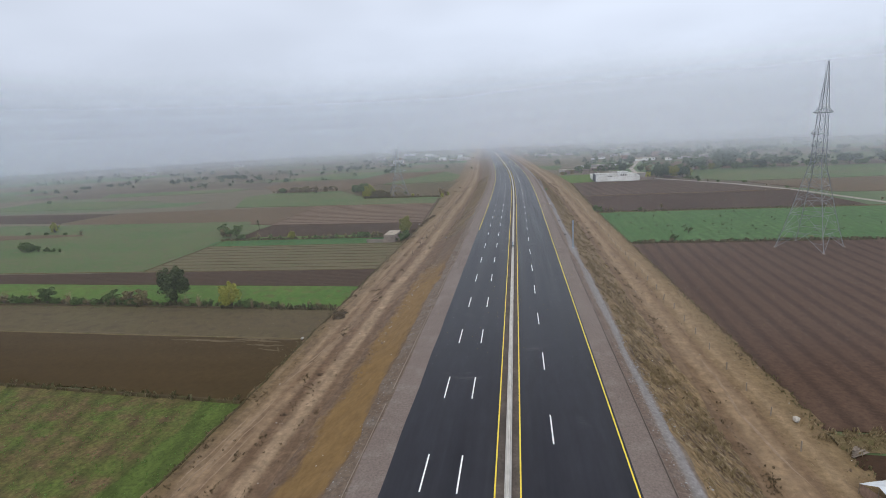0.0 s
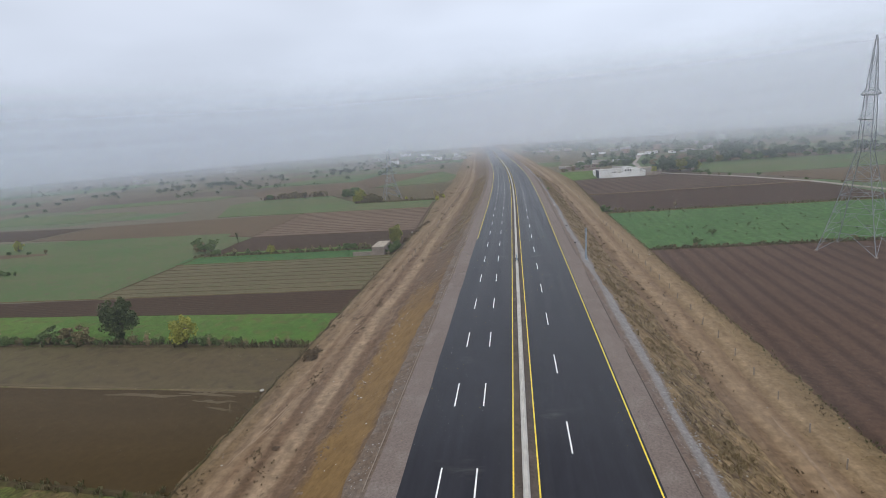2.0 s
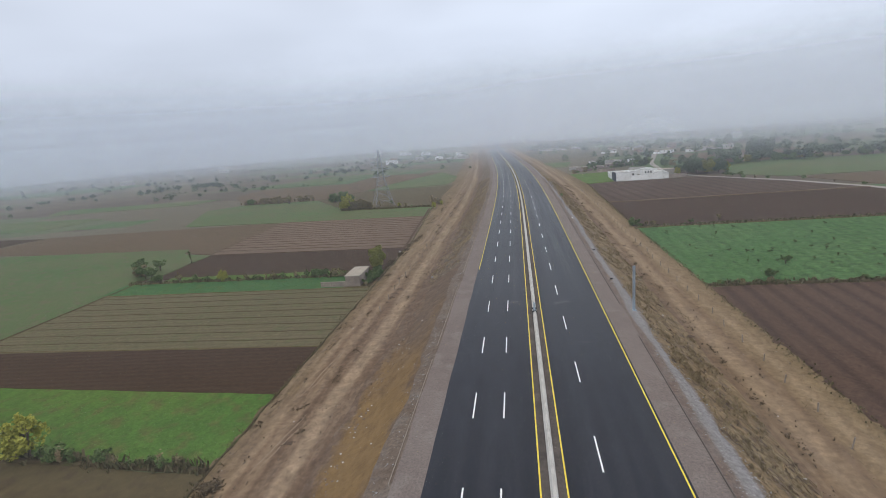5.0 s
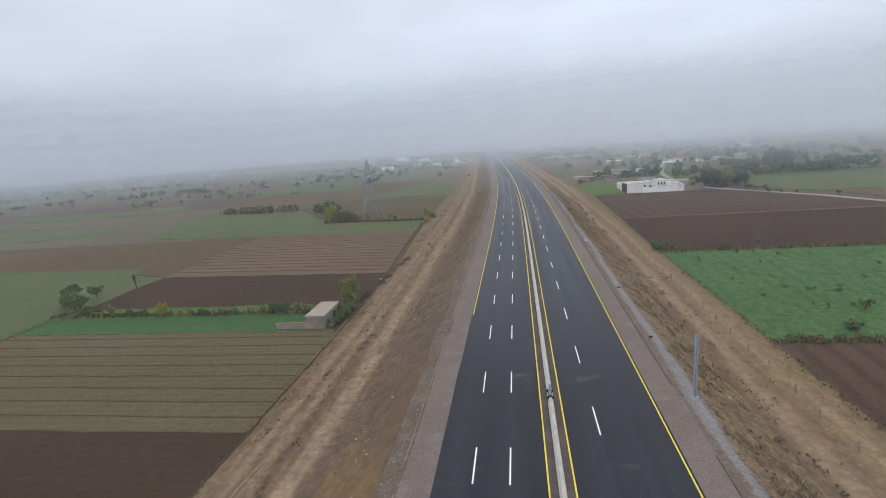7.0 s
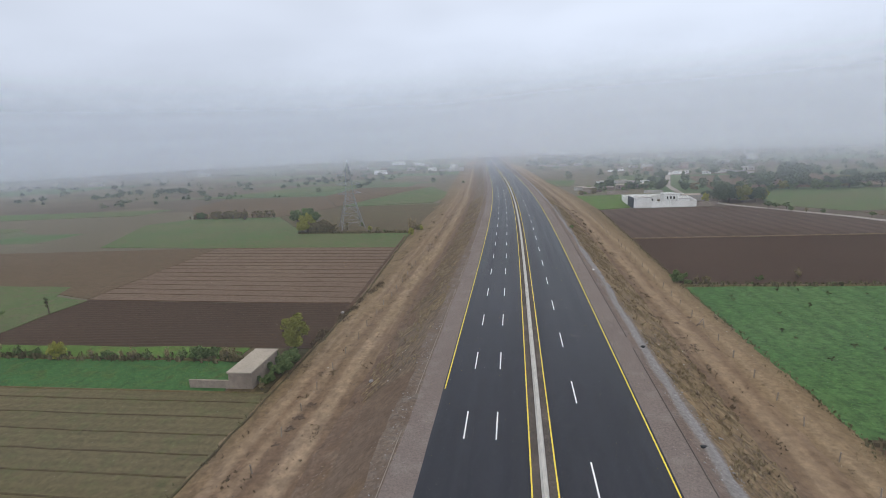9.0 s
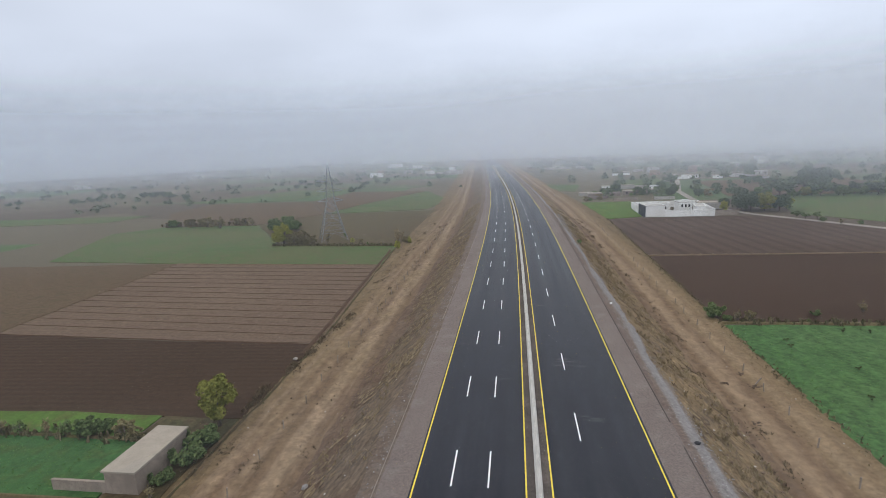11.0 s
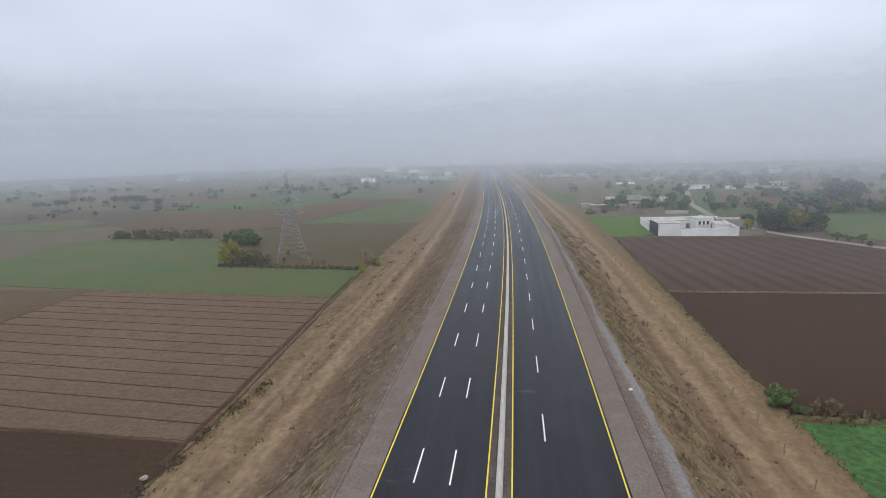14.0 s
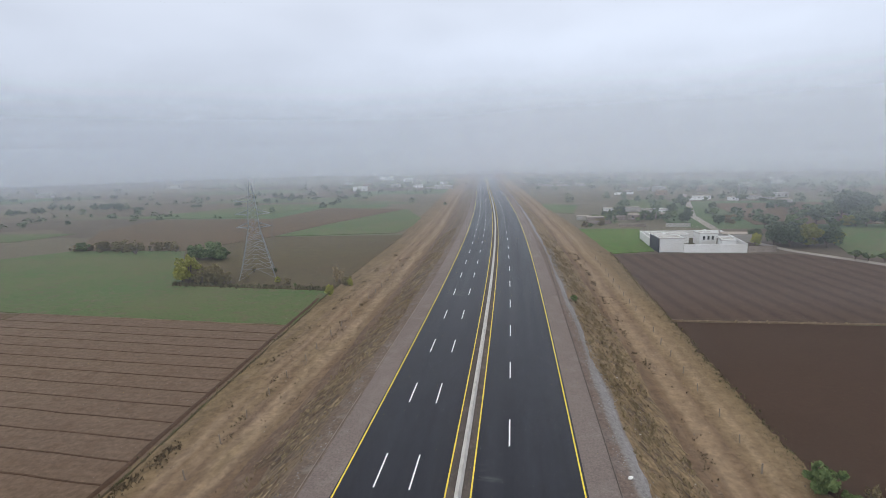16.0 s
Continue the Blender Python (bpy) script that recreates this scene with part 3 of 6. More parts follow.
# lane markings
for k_, x0 in ((-1, -IN), (1, IN), (1, OUT)):
    strip("edge_line", lambda y: [(x0 - 0.08, 0.004), (x0 + 0.08, 0.004)], M["yellow_paint"], "", "", parent=road_l if k_ < 0 else road_r, kind="")
strip("edge_line", lambda y: [(-OUT - 0.08, 0.004), (-OUT + 0.08, 0.004)], M["yellow_paint"], "", "", parent=road_l, kind="", steps=[181.4] + [y for y in STEPS if y > 182])
dash = mesh_of("lane_dash", [(-0.085, 0, 0.005), (0.085, 0, 0.005), (0.085, 6, 0.005), (-0.085, 6, 0.005)], [(0, 1, 2, 3)], M["white_paint"])
for x0, y0, owner in ((-IN - 2 * LANE, 43.7, road_l), (-IN - LANE, 43.7, road_l), (IN + LANE, 52.3, road_r)):
    for i in range(-5, 40):
        y = y0 + 18 * i
        d = new("lane_dash", dash)
        d.parent = owner
        d.matrix_world = pose(x0 + bend(y), y, 0.0, 0, 0, math.degrees(math.atan2(bend(y) - bend(y + 6), 6)))

# concrete barrier down the median, cast in lengths, broken where a mast foot stands
PROFILE = [(-0.34, 0.0), (-0.34, 0.10), (-0.22, 0.30), (-0.15, 0.82), (-0.05, 0.82), (-0.045, 0.72), (0.045, 0.72), (0.05, 0.82), (0.15, 0.82), (0.22, 0.30), (0.34, 0.10), (0.34, 0.0)]


def barrier_mesh(length):
    v = [(x, y, z) for y in (0, length) for x, z in PROFILE]
    n = len(PROFILE)
    f = [(i, i + 1, n + i + 1, n + i) for i in range(n - 1)] + [tuple(range(n)), tuple(range(2 * n - 1, n - 1, -1))]
    return mesh_of("barrier_block", v, f, M["concrete"])


barrier = empty("median_barrier", (0, 0, 0), "pale grey cast concrete barrier along the median", "barrier")
block12, block36 = barrier_mesh(5.97), barrier_mesh(35.9)
ys = [(149.0 - 6.0 * (i + 1), block12) for i in range(38)] + [(151.5 + 6.0 * i, block12) for i in range(60)] + [(511.5 + 36 * i, block36) for i in range(24)]
for y, me in ys:
    b = new("barrier_block", me)
    b.parent = barrier
    b.matrix_world = pose(bend(y), y, 0.02, 0, 0, math.degrees(math.atan2(bend(y) - bend(y + 6), 6)))

# ---- fields ----


def field(name, corners, material, label, z=0.0):
    """A field as a slab whose edge stands a little above the ground; corners anticlockwise."""
    fine = []
    for (x0, y0), (x1, y1) in zip(corners, corners[1:] + corners[:1]):
        k_ = max(1, min(60, int(math.hypot(x1 - x0, y1 - y0) / 2.5)))
        for i in range(k_):
            x, y = x0 + (x1 - x0) * i / k_, y0 + (y1 - y0) * i / k_
            fine.append((x + 0.7 * noise.noise((x * 0.09, y * 0.09, 1.0)) + 0.2 * noise.noise((x * 0.4, y * 0.4, 3.0)), y + 0.7 * noise.noise((x * 0.09, y * 0.09, 7.0))))
    corners = fine
    n = len(corners)
    h = FIELD_Z + z
    v = [(x, y, h) for x, y in corners] + [(x, y, h - 0.4) for x, y in corners]
    f = [tuple(range(n))] + [(i, n + i, n + (i + 1) % n, (i + 1) % n) for i in range(n)]
    return thing(name, v, f, material, label, "field", "", "structure")


def lfield(y0, y1, s0, s1, xl, material, label, z=0.0, xr=None):
    """A strip field on the left between two boundary lines, given at the track's edge with their slopes."""
    e = left_edge
    xr0, xr1 = (xr, xr) if xr else (e(y0), e(y1))
    return field("field", [(xl, y0 + s0 * (-42.3 - xl)), (xr0, y0 + s0 * (-42.3 - xr0)), (xr1, y1 + s1 * (-42.3 - xr1)), (xl, y1 + s1 * (-42.3 - xl))], material, label, z)


crop = soil("stubble_and_shoots", (0.138, 0.114, 0.068), (0.108, 0.134, 0.054), (0.152, 0.118, 0.078), rows=4.6, turn=-16.0, row_strength=0.17, patch=0.2, grain=1.8, bump=0.9, dist=1.4, speck=0.85, blot=0.35, groove=0.6, pocket=(-49.0, -20.0, 400.0, (0.112, 0.148, 0.058)))
mud = soil("damp_mud", (0.063, 0.046, 0.026), (0.073, 0.053, 0.030), None, rows=7.0, turn=88.0, row_strength=0.04, patch=0.03, grain=0.8, bump=0.2, speck=0.22)
olive = soil("olive_fallow", (0.113, 0.091, 0.060), (0.120, 0.104, 0.066), (0.096, 0.077, 0.054), patch=0.03, grain=0.9, bump=0.3, speck=0.25)
green = soil("young_wheat", (0.095, 0.167, 0.054), (0.124, 0.184, 0.063), (0.130, 0.146, 0.065), blot=0.25, patch=0.05, grain=1.8, bump=0.5)
weedy = soil("weedy_ground", (0.105, 0.085, 0.056), (0.085, 0.084, 0.048), (0.125, 0.100, 0.068), blot=0.5, patch=0.2, grain=1.8, bump=0.8, speck=0.6)
lush = soil("lush_clover", (0.064, 0.132, 0.058), (0.078, 0.148, 0.066), (0.090, 0.134, 0.058), blot=0.3, patch=0.08, grain=1.8, bump=0.6)
green2 = soil("thin_wheat", (0.102, 0.148, 0.070), (0.134, 0.152, 0.086), (0.148, 0.142, 0.094), patch=0.03, grain=1.5, bump=0.4)
green3 = soil("green_crop_rows", (0.089, 0.162, 0.069), (0.108, 0.178, 0.081), (0.076, 0.135, 0.059), blot=0.2, rows=3.6, turn=4.0, row_strength=0.07, patch=0.06, grain=1.1, bump=0.8, dist=1.6, speck=0.8)
dark = soil("dark_ploughed", (0.060, 0.040, 0.027), (0.069, 0.046, 0.032), None, rows=1.6, turn=87.0, row_strength=0.06, patch=0.03, grain=1.6, bump=0.5)
pale = soil("pale_striped_fallow", (0.140, 0.125, 0.080), (0.156, 0.135, 0.090), (0.130, 0.126, 0.076), rows=1.7, turn=88.5, row_strength=0.07, patch=0.035, grain=1.4, bump=0.4)
pink = soil("pinkish_fallow", (0.172, 0.130, 0.102), (0.190, 0.146, 0.114), (0.158, 0.117, 0.090), rows=1.6, turn=88.0, row_strength=0.03, patch=0.03, grain=1.3, bump=0.4)
umber = soil("umber_fallow", (0.132, 0.099, 0.070), (0.145, 0.110, 0.079), (0.119, 0.097, 0.066), patch=0.025, grain=1.2, bump=0.3)
plough = soil("broad_ploughed", (0.090, 0.061, 0.048), (0.103, 0.072, 0.057), None, rows=4.4, turn=4.0, row_strength=0.2, patch=0.03, grain=1.6, bump=0.6, dist=0.5, groove=0.6)
plough2 = soil("far_ploughed", (0.086, 0.061, 0.049), (0.099, 0.072, 0.059), None, rows=6.2, turn=-6.0, row_strength=0.17, patch=0.03, grain=1.4, bump=0.5, dist=0.5, groove=0.6)
wetdark = soil("chocolate_soil", (0.060, 0.039, 0.028), (0.070, 0.046, 0.034), None, patch=0.03, grain=1.8, bump=0.5, speck=0.3)

lfield(-80, 69.0, 0.0, 0.085, -260, crop, "green shoots and brown stubble in slanting rows")
lfield(70.0, 95.0, 0.085, 0.045, -280, mud, "bare damp brown mud field")
lfield(95.0, 112.4, 0.045, 0.05, -300, olive, "olive-brown fallow field", 0.03)
lfield(114.0, 132.3, 0.05, 0.05, -300, green, "bright green strip of young wheat")
lfield(132.3, 151.0, 0.05, -0.01, -300, dark, "dark brown freshly ploughed strip", 0.04)
lfield(151.2, 189.8, -0.01, 0.0, -124, pale, "pale olive fallow field with dark drill lines")
field("field", [(-330, 152), (-124.4, 151.5), (-124.4, 214), (-140, 254), (-258, 260), (-380, 268)], green2, "thin green wheat field with pale patches", 0.02)
field("field", [(-127, 190), (-51.0, 190.2), (-51.6, 201.8), (-127, 201.8)], lush, "lush bluish green strip before the hut", 0.03)
field("field", [(-50.6, 190.2), (-43.2, 190.2), (-43.4, 208.4), (-55.4, 208.4), (-55.6, 202.4), (-51.0, 202.0)], weedy, "dark weedy ground round the hut", 0.02)
field("field", [(-116, 202.6), (-56.0, 202.6), (-56.0, 208.4), (-116, 208.4)], green, "yellowish green strip behind the shrubs", 0.03)
lfield(208.6, 236.5, -0.02, 0.05, -122, dark, "dark brown ploughed field behind the hut")
field("field", [(-300, 208), (-214, 223), (-216, 227), (-300, 232)], umber, "small brown fallow wedge", 0.05)
field("field", [(-165, 226), (-122.4, 206), (-122.4, 240), (-139, 245), (-150, 253)], green2, "small green corner plot", 0.03)
field("field", [(-122.5, 241), (left_edge(237.5), 237.5), (left_edge(306), 305.6), (-126, 311)], pink, "pinkish brown fallow field with dark furrow lines")
field("field", [(-270, 266), (-140, 247), (-123, 242), (-126.3, 311.4), (-262, 307)], umber, "plain brown fallow field")
field("field", [(-420, 285), (-273, 268), (-265, 305), (-400, 318)], dark, "dark brown ploughed wedge")
field("field", [(-187, 318), (-126, 312), (left_edge(307), 306.6), (left_edge(338), 338), (-101, 342.5), (-143, 403), (-198, 403), (-215, 383)], green2, "green wheat field beside the pylon", 0.02)
field("field", [(-101, 343.5), (left_edge(339), 339), (left_edge(451), 450), (-120, 444), (-142, 404)], olive, "olive-brown stubble field behind the pylon")
field("field", [(-242, 468), (-198, 404), (-143, 404), (-121, 444), (-161, 525), (-246, 525)], umber, "reddish brown fallow field", 0.02)
field("field", [(-120, 446), (-57, 456), (-50, 508), (-78, 585), (-107, 500)], green2, "distant green plot", 0.02)
field("field", [(-281, 534), (-184, 537), (-160, 640), (-220, 643)], green2, "distant green plot", 0.02)
field("field", [(-160, 527), (-122, 448), (-108, 502), (-80, 586), (-150, 600)], umber, "distant brown plot")
field("field", [(-420, 340), (-300, 335), (-290, 380), (-420, 395)], green2, "distant pale green plot")
field("field", [(-380, 420), (-260, 430), (-250, 460), (-400, 455)], green2, "distant pale green plot")


def rfield(y0, y1, xr, material, label, z=0.0, s=0.0):
    e = right_edge
    return field("field", [(e(y0), y0), (xr, y0 + s), (xr, y1 + s), (e(y1), y1)], material, label, z)


rfield(-80, 61.5, 260, wetdark, "bare brown earth beside the verge")
rfield(66.5, 180.0, 300, plough, "brown ploughed field with broad slanting furrows", 0.0, -2.0)
rfield(182.0, 250.0, 175, green3, "green vegetable field dotted with weeds", 0.03, -2.0)
rfield(252.0, 314.6, 158, wetdark, "dark chocolate soil field")
field("field", [(right_edge(316), 316.2), (155, 316.2), (139, 352), (119, 386), (108, 398), (right_edge(397), 397)], plough2, "brown ploughed field before the white compound")
field("field", [(43.0, 398), (60, 403), (68.6, 466), (38.4, 468)], green, "small bright green plot beside the compound", 0.02)
field("field", [(128, 402), (150, 372), (300, 372), (320, 465), (150, 466)], green2, "green plot beyond the lane")
field("field", [(152, 368), (172, 300), (320, 280), (340, 368)], umber, "brown fallow beyond the lane")
field("field", [(22, 552), (44, 540), (54, 600), (24, 615)], green2, "distant green plot")
field("field", [(80, 572), (116, 566), (130, 640), (94, 640)], green2, "distant green plot")
field("field", [(130, 480), (240, 480), (260, 600), (150, 600)], umber, "distant brown plot")

lane_pts = [(185, 200), (170, 250), (157, 316), (141, 355), (121, 387), (110, 404), (101, 440), (112, 520), (135, 600), (160, 690)]
lv = []
for i, (x, y) in enumerate(lane_pts):
    a, b = lane_pts[max(i - 1, 0)], lane_pts[min(i + 1, len(lane_pts) - 1)]
    d = Vector((b[0] - a[0], b[1] - a[1])).normalized()
    lv += [(x + d.y * 2.1, y - d.x * 2.1, FIELD_Z + 0.05), (x - d.y * 2.1, y + d.x * 2.1, FIELD_Z + 0.05)]
thing("dirt_lane", lv, [(2 * i, 2 * i + 2, 2 * i + 3, 2 * i + 1) for i in range(len(lane_pts) - 1)], M["lane_dust"], "pale dusty village lane between the fields", "lane", kind="structure")

# ---- mist ----
# low flat veils as painted haze across the near fields, lying under the line of flight
for y in range(66, 290, 28):
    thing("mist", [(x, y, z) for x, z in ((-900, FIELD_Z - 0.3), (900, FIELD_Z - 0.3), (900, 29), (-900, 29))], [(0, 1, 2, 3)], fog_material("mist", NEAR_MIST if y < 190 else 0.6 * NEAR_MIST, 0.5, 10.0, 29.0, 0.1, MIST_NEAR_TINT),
          "thin see-through sheet standing in for grey autumn mist over the fields", "mist", "mist banks", "structure")
# curved sheets as painted haze, which thicken with distance and hide the horizon
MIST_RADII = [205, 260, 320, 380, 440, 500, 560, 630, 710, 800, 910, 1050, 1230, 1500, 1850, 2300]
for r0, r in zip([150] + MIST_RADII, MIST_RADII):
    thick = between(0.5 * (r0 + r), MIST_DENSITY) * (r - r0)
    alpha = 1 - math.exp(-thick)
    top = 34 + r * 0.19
    v = []
    N = 40
    for i in range(N + 1):
        a = radians(-82 + 164 * i / N)
        x, y = r * math.sin(a), 95 + r * math.cos(a)
        v += [(x, y, FIELD_Z - 0.3), (x, y, 34 + r * 0.5)]
    f = [(2 * i, 2 * i + 2, 2 * i + 3, 2 * i + 1) for i in range(N)]
    thing("mist", v, f, fog_material("mist", alpha, 0.5, 9.0, top, 0.35 if r < 600 else 0.15, MIST_NEAR_TINT if r < 450 else MIST_FAR_TINT), "thin see-through sheet standing in for grey autumn mist over the fields", "mist", "mist banks", "structure", smooth=True)

# ---- furrows, ridges and grass on the fields ----
rnd = random.Random(7)


def ridge(name, a, b, width, height, material, parent=None, label="", wander=0.25, step=4.0):
    """A low bank of earth or a cut furrow's lip from a to b."""
    a, b = Vector(a), Vector(b)
    n = max(2, int((b - a).length / step))
    d = (b - a).normalized()
    side = Vector((d.y, -d.x))
    v = []
    for i in range(n + 1):
        p = a + (b - a) * i / n
        p = p + side * wander * noise.noise((p.x * 0.13, p.y * 0.13, 5.0))
        h = height * (0.75 + 0.5 * abs(noise.noise((p.x * 0.4, p.y * 0.4, 2.0))))
        w = width * (0.8 + 0.4 * abs(noise.noise((p.x * 0.3, p.y * 0.3, 8.0))))
        v += [(p.x + side.x * k * w, p.y + side.y * k * w, FIELD_Z + z) for k, z in ((-0.5, -0.05), (-0.2, h), (0.2, h), (0.5, -0.05))]
    f = [(4 * i + k, 4 * i + k + 1, 4 * i + k + 5, 4 * i + k + 4) for i in range(n) for k in range(3)]
    return thing(name, v, f, material, label, "" if parent else "bank", "", "" if parent else "structure", parent)


M["furrow_soil"] = soil("furrow_soil", (0.085, 0.068, 0.045), (0.10, 0.08, 0.052), (0.11, 0.105, 0.055), patch=0.2, grain=2.0)
M["furrow_brown"] = soil("furrow_brown", (0.088, 0.060, 0.044), (0.105, 0.072, 0.053), None, patch=0.2, grain=2.0)
M["bank_soil"] = soil("bank_soil", (0.15, 0.125, 0.08), (0.19, 0.155, 0.105), (0.12, 0.115, 0.06), patch=0.2, grain=2.0)
M["pale_bank"] = soil("pale_bank", (0.195, 0.155, 0.12), (0.225, 0.18, 0.138), (0.16, 0.128, 0.096), patch=0.15, grain=2.0)
M["ditch_soil"] = soil("ditch_soil", (0.075, 0.062, 0.042), (0.10, 0.082, 0.055), (0.085, 0.085, 0.045), patch=0.2, grain=2.0)
all_fields = [o for o in scene.objects if o.name.startswith("field")]
pale_field = next(o for o in all_fields if o.active_material.name == "pale_striped_fallow")
pink_field = next(o for o in all_fields if o.active_material.name == "pinkish_fallow")
for i in range(8):
    y = 155.0 + 4.55 * i
    ridge("furrow", (-123.5, y + 0.2), (left_edge(y) - 0.5, y), 0.55, 0.10, M["furrow_soil"], pale_field)
for i in range(13):
    y = 243.0 + 4.9 * i
    ridge("furrow", (-122.8 - 0.04 * (y - 240), y + 4.2), (left_edge(y) - 1.0, y - 1.0), 0.5, 0.10, M["furrow_brown"], pink_field)
# pale silt left by standing water along the mud field's edge
silt = soil("pale_silt", (0.125, 0.102, 0.070), (0.148, 0.122, 0.086), None, patch=0.3, grain=1.5, bump=0.2, speck=0.3)
for i, (xa, ya, xb, yb, w) in enumerate(((-99, 98.4, -82, 97.3, 0.35), (-80, 97.1, -66, 96.4, 0.5), (-72.5, 94.4, -55, 93.3, 0.55), (-60, 96.0, -44, 94.6, 0.8), (-58, 94.6, -47, 93.2, 0.5), (-54, 91.9, -45.6, 91.6, 0.4), (-50.5, 90.0, -45.0, 88.9, 0.3), (-47.2, 92.0, -45.2, 88.2, 0.25))):
    v = []
    for q in range(25):
        t = q / 24
        x, y = xa + (xb - xa) * t, ya + (yb - ya) * t + 0.5 * noise.noise((i * 3.3, t * 4, 1.0))
        hw = w * (0.15 + math.sin(math.pi * t)) * (0.6 + 0.7 * abs(noise.noise((i * 5.1, t * 9, 4.0))))
        v += [(x, y - hw, FIELD_Z + 0.035), (x, y + hw, FIELD_Z + 0.035)]
    thing("silt_streak", v, [(2 * q, 2 * q + 2, 2 * q + 3, 2 * q + 1) for q in range(24)], silt, "pale dried silt streak on damp mud", "silt", kind="structure")
# boundary banks
for y0 in range(40, 460, 20):
    ridge("field_bank", (left_edge(y0) + 0.1, y0), (left_edge(y0 + 20) + 0.1, y0 + 20), 0.7, 0.2, M["ditch_soil"], None, "dark weedy earth bank along the field edge", 0.3, 2.0)
for y0 in range(232, 330, 14):
    ridge("field_bank", (left_edge(y0) - 1.3, y0), (left_edge(y0 + 14) - 1.3, y0 + 14), 1.3, 0.2, M["furrow_brown"], None, "low brown earth bank along the field edge", 0.2, 2.0)
for a, b, w, h, m, label in (
    ((-200, 82.5), (-42.5, 69.5), 1.2, 0.3, "ditch_soil", "dark grassy bank between two fields"),
    ((-280, 105.5), (-42.5, 95.0), 0.7, 0.12, "bank_soil", "low earth bank between two fields"),
    ((-280, 125), (-42.5, 113.2), 1.6, 0.35, "ditch_soil", "weedy bank under the hedge"),
    ((-180, 151.3), (-42.5, 151.1), 0.7, 0.15, "bank_soil", "low earth bank between two fields"),
    ((-124.4, 152), (-124.4, 212), 0.8, 0.2, "furrow_soil", "low dark bank between two fields"),
    ((-126, 190), (-43.5, 190), 0.7, 0.15, "bank_soil", "low earth bank between two fields"),
    ((-127, 202.4), (-52.0, 202.2), 1.0, 0.3, "bank_soil", "low grassy bank under the shrubs"),
    ((-122.5, 240.8), (-43.5, 237.0), 0.6, 0.10, "furrow_brown", "low brown earth bank between two fields"),
    ((-126.0, 311.4), (-48.0, 306.2), 0.9, 0.2, "pale_bank", "low pale earth bank between two fields"),
    ((-104, 343.3), (-50, 338.8), 1.4, 0.3, "ditch_soil", "dark weedy bank between two fields"),
    ((40.6, 181.0), (190, 179.0), 1.8, 0.4, "ditch_soil", "dark weedy bank between two fields"),
    ((40.2, 251.0), (165, 249.6), 1.6, 0.35, "bank_soil", "grassy bank between two fields"),
    ((41.0, 315.4), (156, 315.4), 1.1, 0.25, "pale_bank", "pale trodden bank between two fields"),
    ((39.8, 64.0), (120, 62.0), 5.0, 0.5, "bank_soil", "grassy bank at the foot of the ploughed field"),
):
    ridge("field_bank", a, b, w, h, M[m], None, label)


def tufts(name, places, material, label, category="grass", size=0.35, blades=5, lean=0.5):
    """Many small blades, as one mesh; places are (x, y, z, height)."""
    g = Geo()
    for x, y, z, h in places:
        for _ in range(blades):
            a = rnd.uniform(0, 6.283)
            u = Vector((math.cos(a), math.sin(a), 0)) * size * h * rnd.uniform(0.25, 0.5)
            w = Vector((rnd.uniform(-lean, lean), rnd.uniform(-lean, lean), 1.0)) * h * 0.5
            r = size * h
            g.quad((x + rnd.uniform(-r, r), y + rnd.uniform(-r, r), z + h * 0.42), u, w)
    return thing(name, g.v, g.f, material, label, category, "", "stuff")


def along(a, b, n, spread_, h0, h1, z=FIELD_Z):
    out = []
    for _ in range(n):
        t = rnd.random()
        out.append((a[0] + (b[0] - a[0]) * t + rnd.gauss(0, spread_), a[1] + (b[1] - a[1]) * t + rnd.gauss(0, spread_), z, rnd.uniform(h0, h1)))
    return out


M["grass_mixed"] = leaf_material("grass_mixed", (0.09, 0.095, 0.045), (0.21, 0.172, 0.105))
M["grass_green"] = leaf_material("grass_green", (0.105, 0.20, 0.055), (0.165, 0.265, 0.09))
edge_places = []
for y in range(45, 345):
    edge_places += [(left_edge(y) + rnd.gauss(0, 0.35), y + rnd.random(), FIELD_Z + 0.05, rnd.uniform(0.12, 0.42)) for _ in range(2)]
for y in range(45, 400):
    edge_places += [(right_edge(y) + rnd.gauss(0.1, 0.45), y + rnd.random(), FIELD_Z + 0.02, rnd.uniform(0.1, 0.4)) for _ in range(4)]
tufts("weeds", edge_places, M["grass_mixed"], "dark dry weeds along the field edges")
bank_places = along((-150, 121), (-43, 113.2), 500, 0.7, 0.4, 1.3) + along((-180, 81), (-43, 69.5), 260, 0.5, 0.3, 0.9) + along((-126, 202.4), (-54, 202.2), 300, 0.6, 0.4, 1.2)
bank_places += along((-104, 343.3), (-48, 339), 260, 0.7, 0.4, 1.3) + along((40.6, 181), (150, 179.4), 500, 0.6, 0.4, 1.2) + along((40.2, 251), (150, 249.8), 420, 0.6, 0.3, 1.1)
tufts("weeds", bank_places, M["grass_mixed"], "dry and green weeds on the field banks")
tufts("grass", along((40, 315.3), (150, 315.3), 160, 0.4, 0.2, 0.5) + along((39.8, 64.2), (75, 62.5), 700, 1.3, 0.3, 0.9), M["straw"], "dry yellow grass on the banks")
straw_places = []
for _ in range(5200):
    y = rnd.uniform(40, 420) if rnd.random() < 0.85 else rnd.uniform(420, 560)
    x = rnd.uniform(19.0, 27.0)
    if noise.noise((x * 0.35, y * 0.18, 3.0)) > -0.1:
        straw_places.append((x + bend(y), y, -0.8 - (x - 18.6) / 8.4 * 4.8, rnd.uniform(0.15, 0.5)))
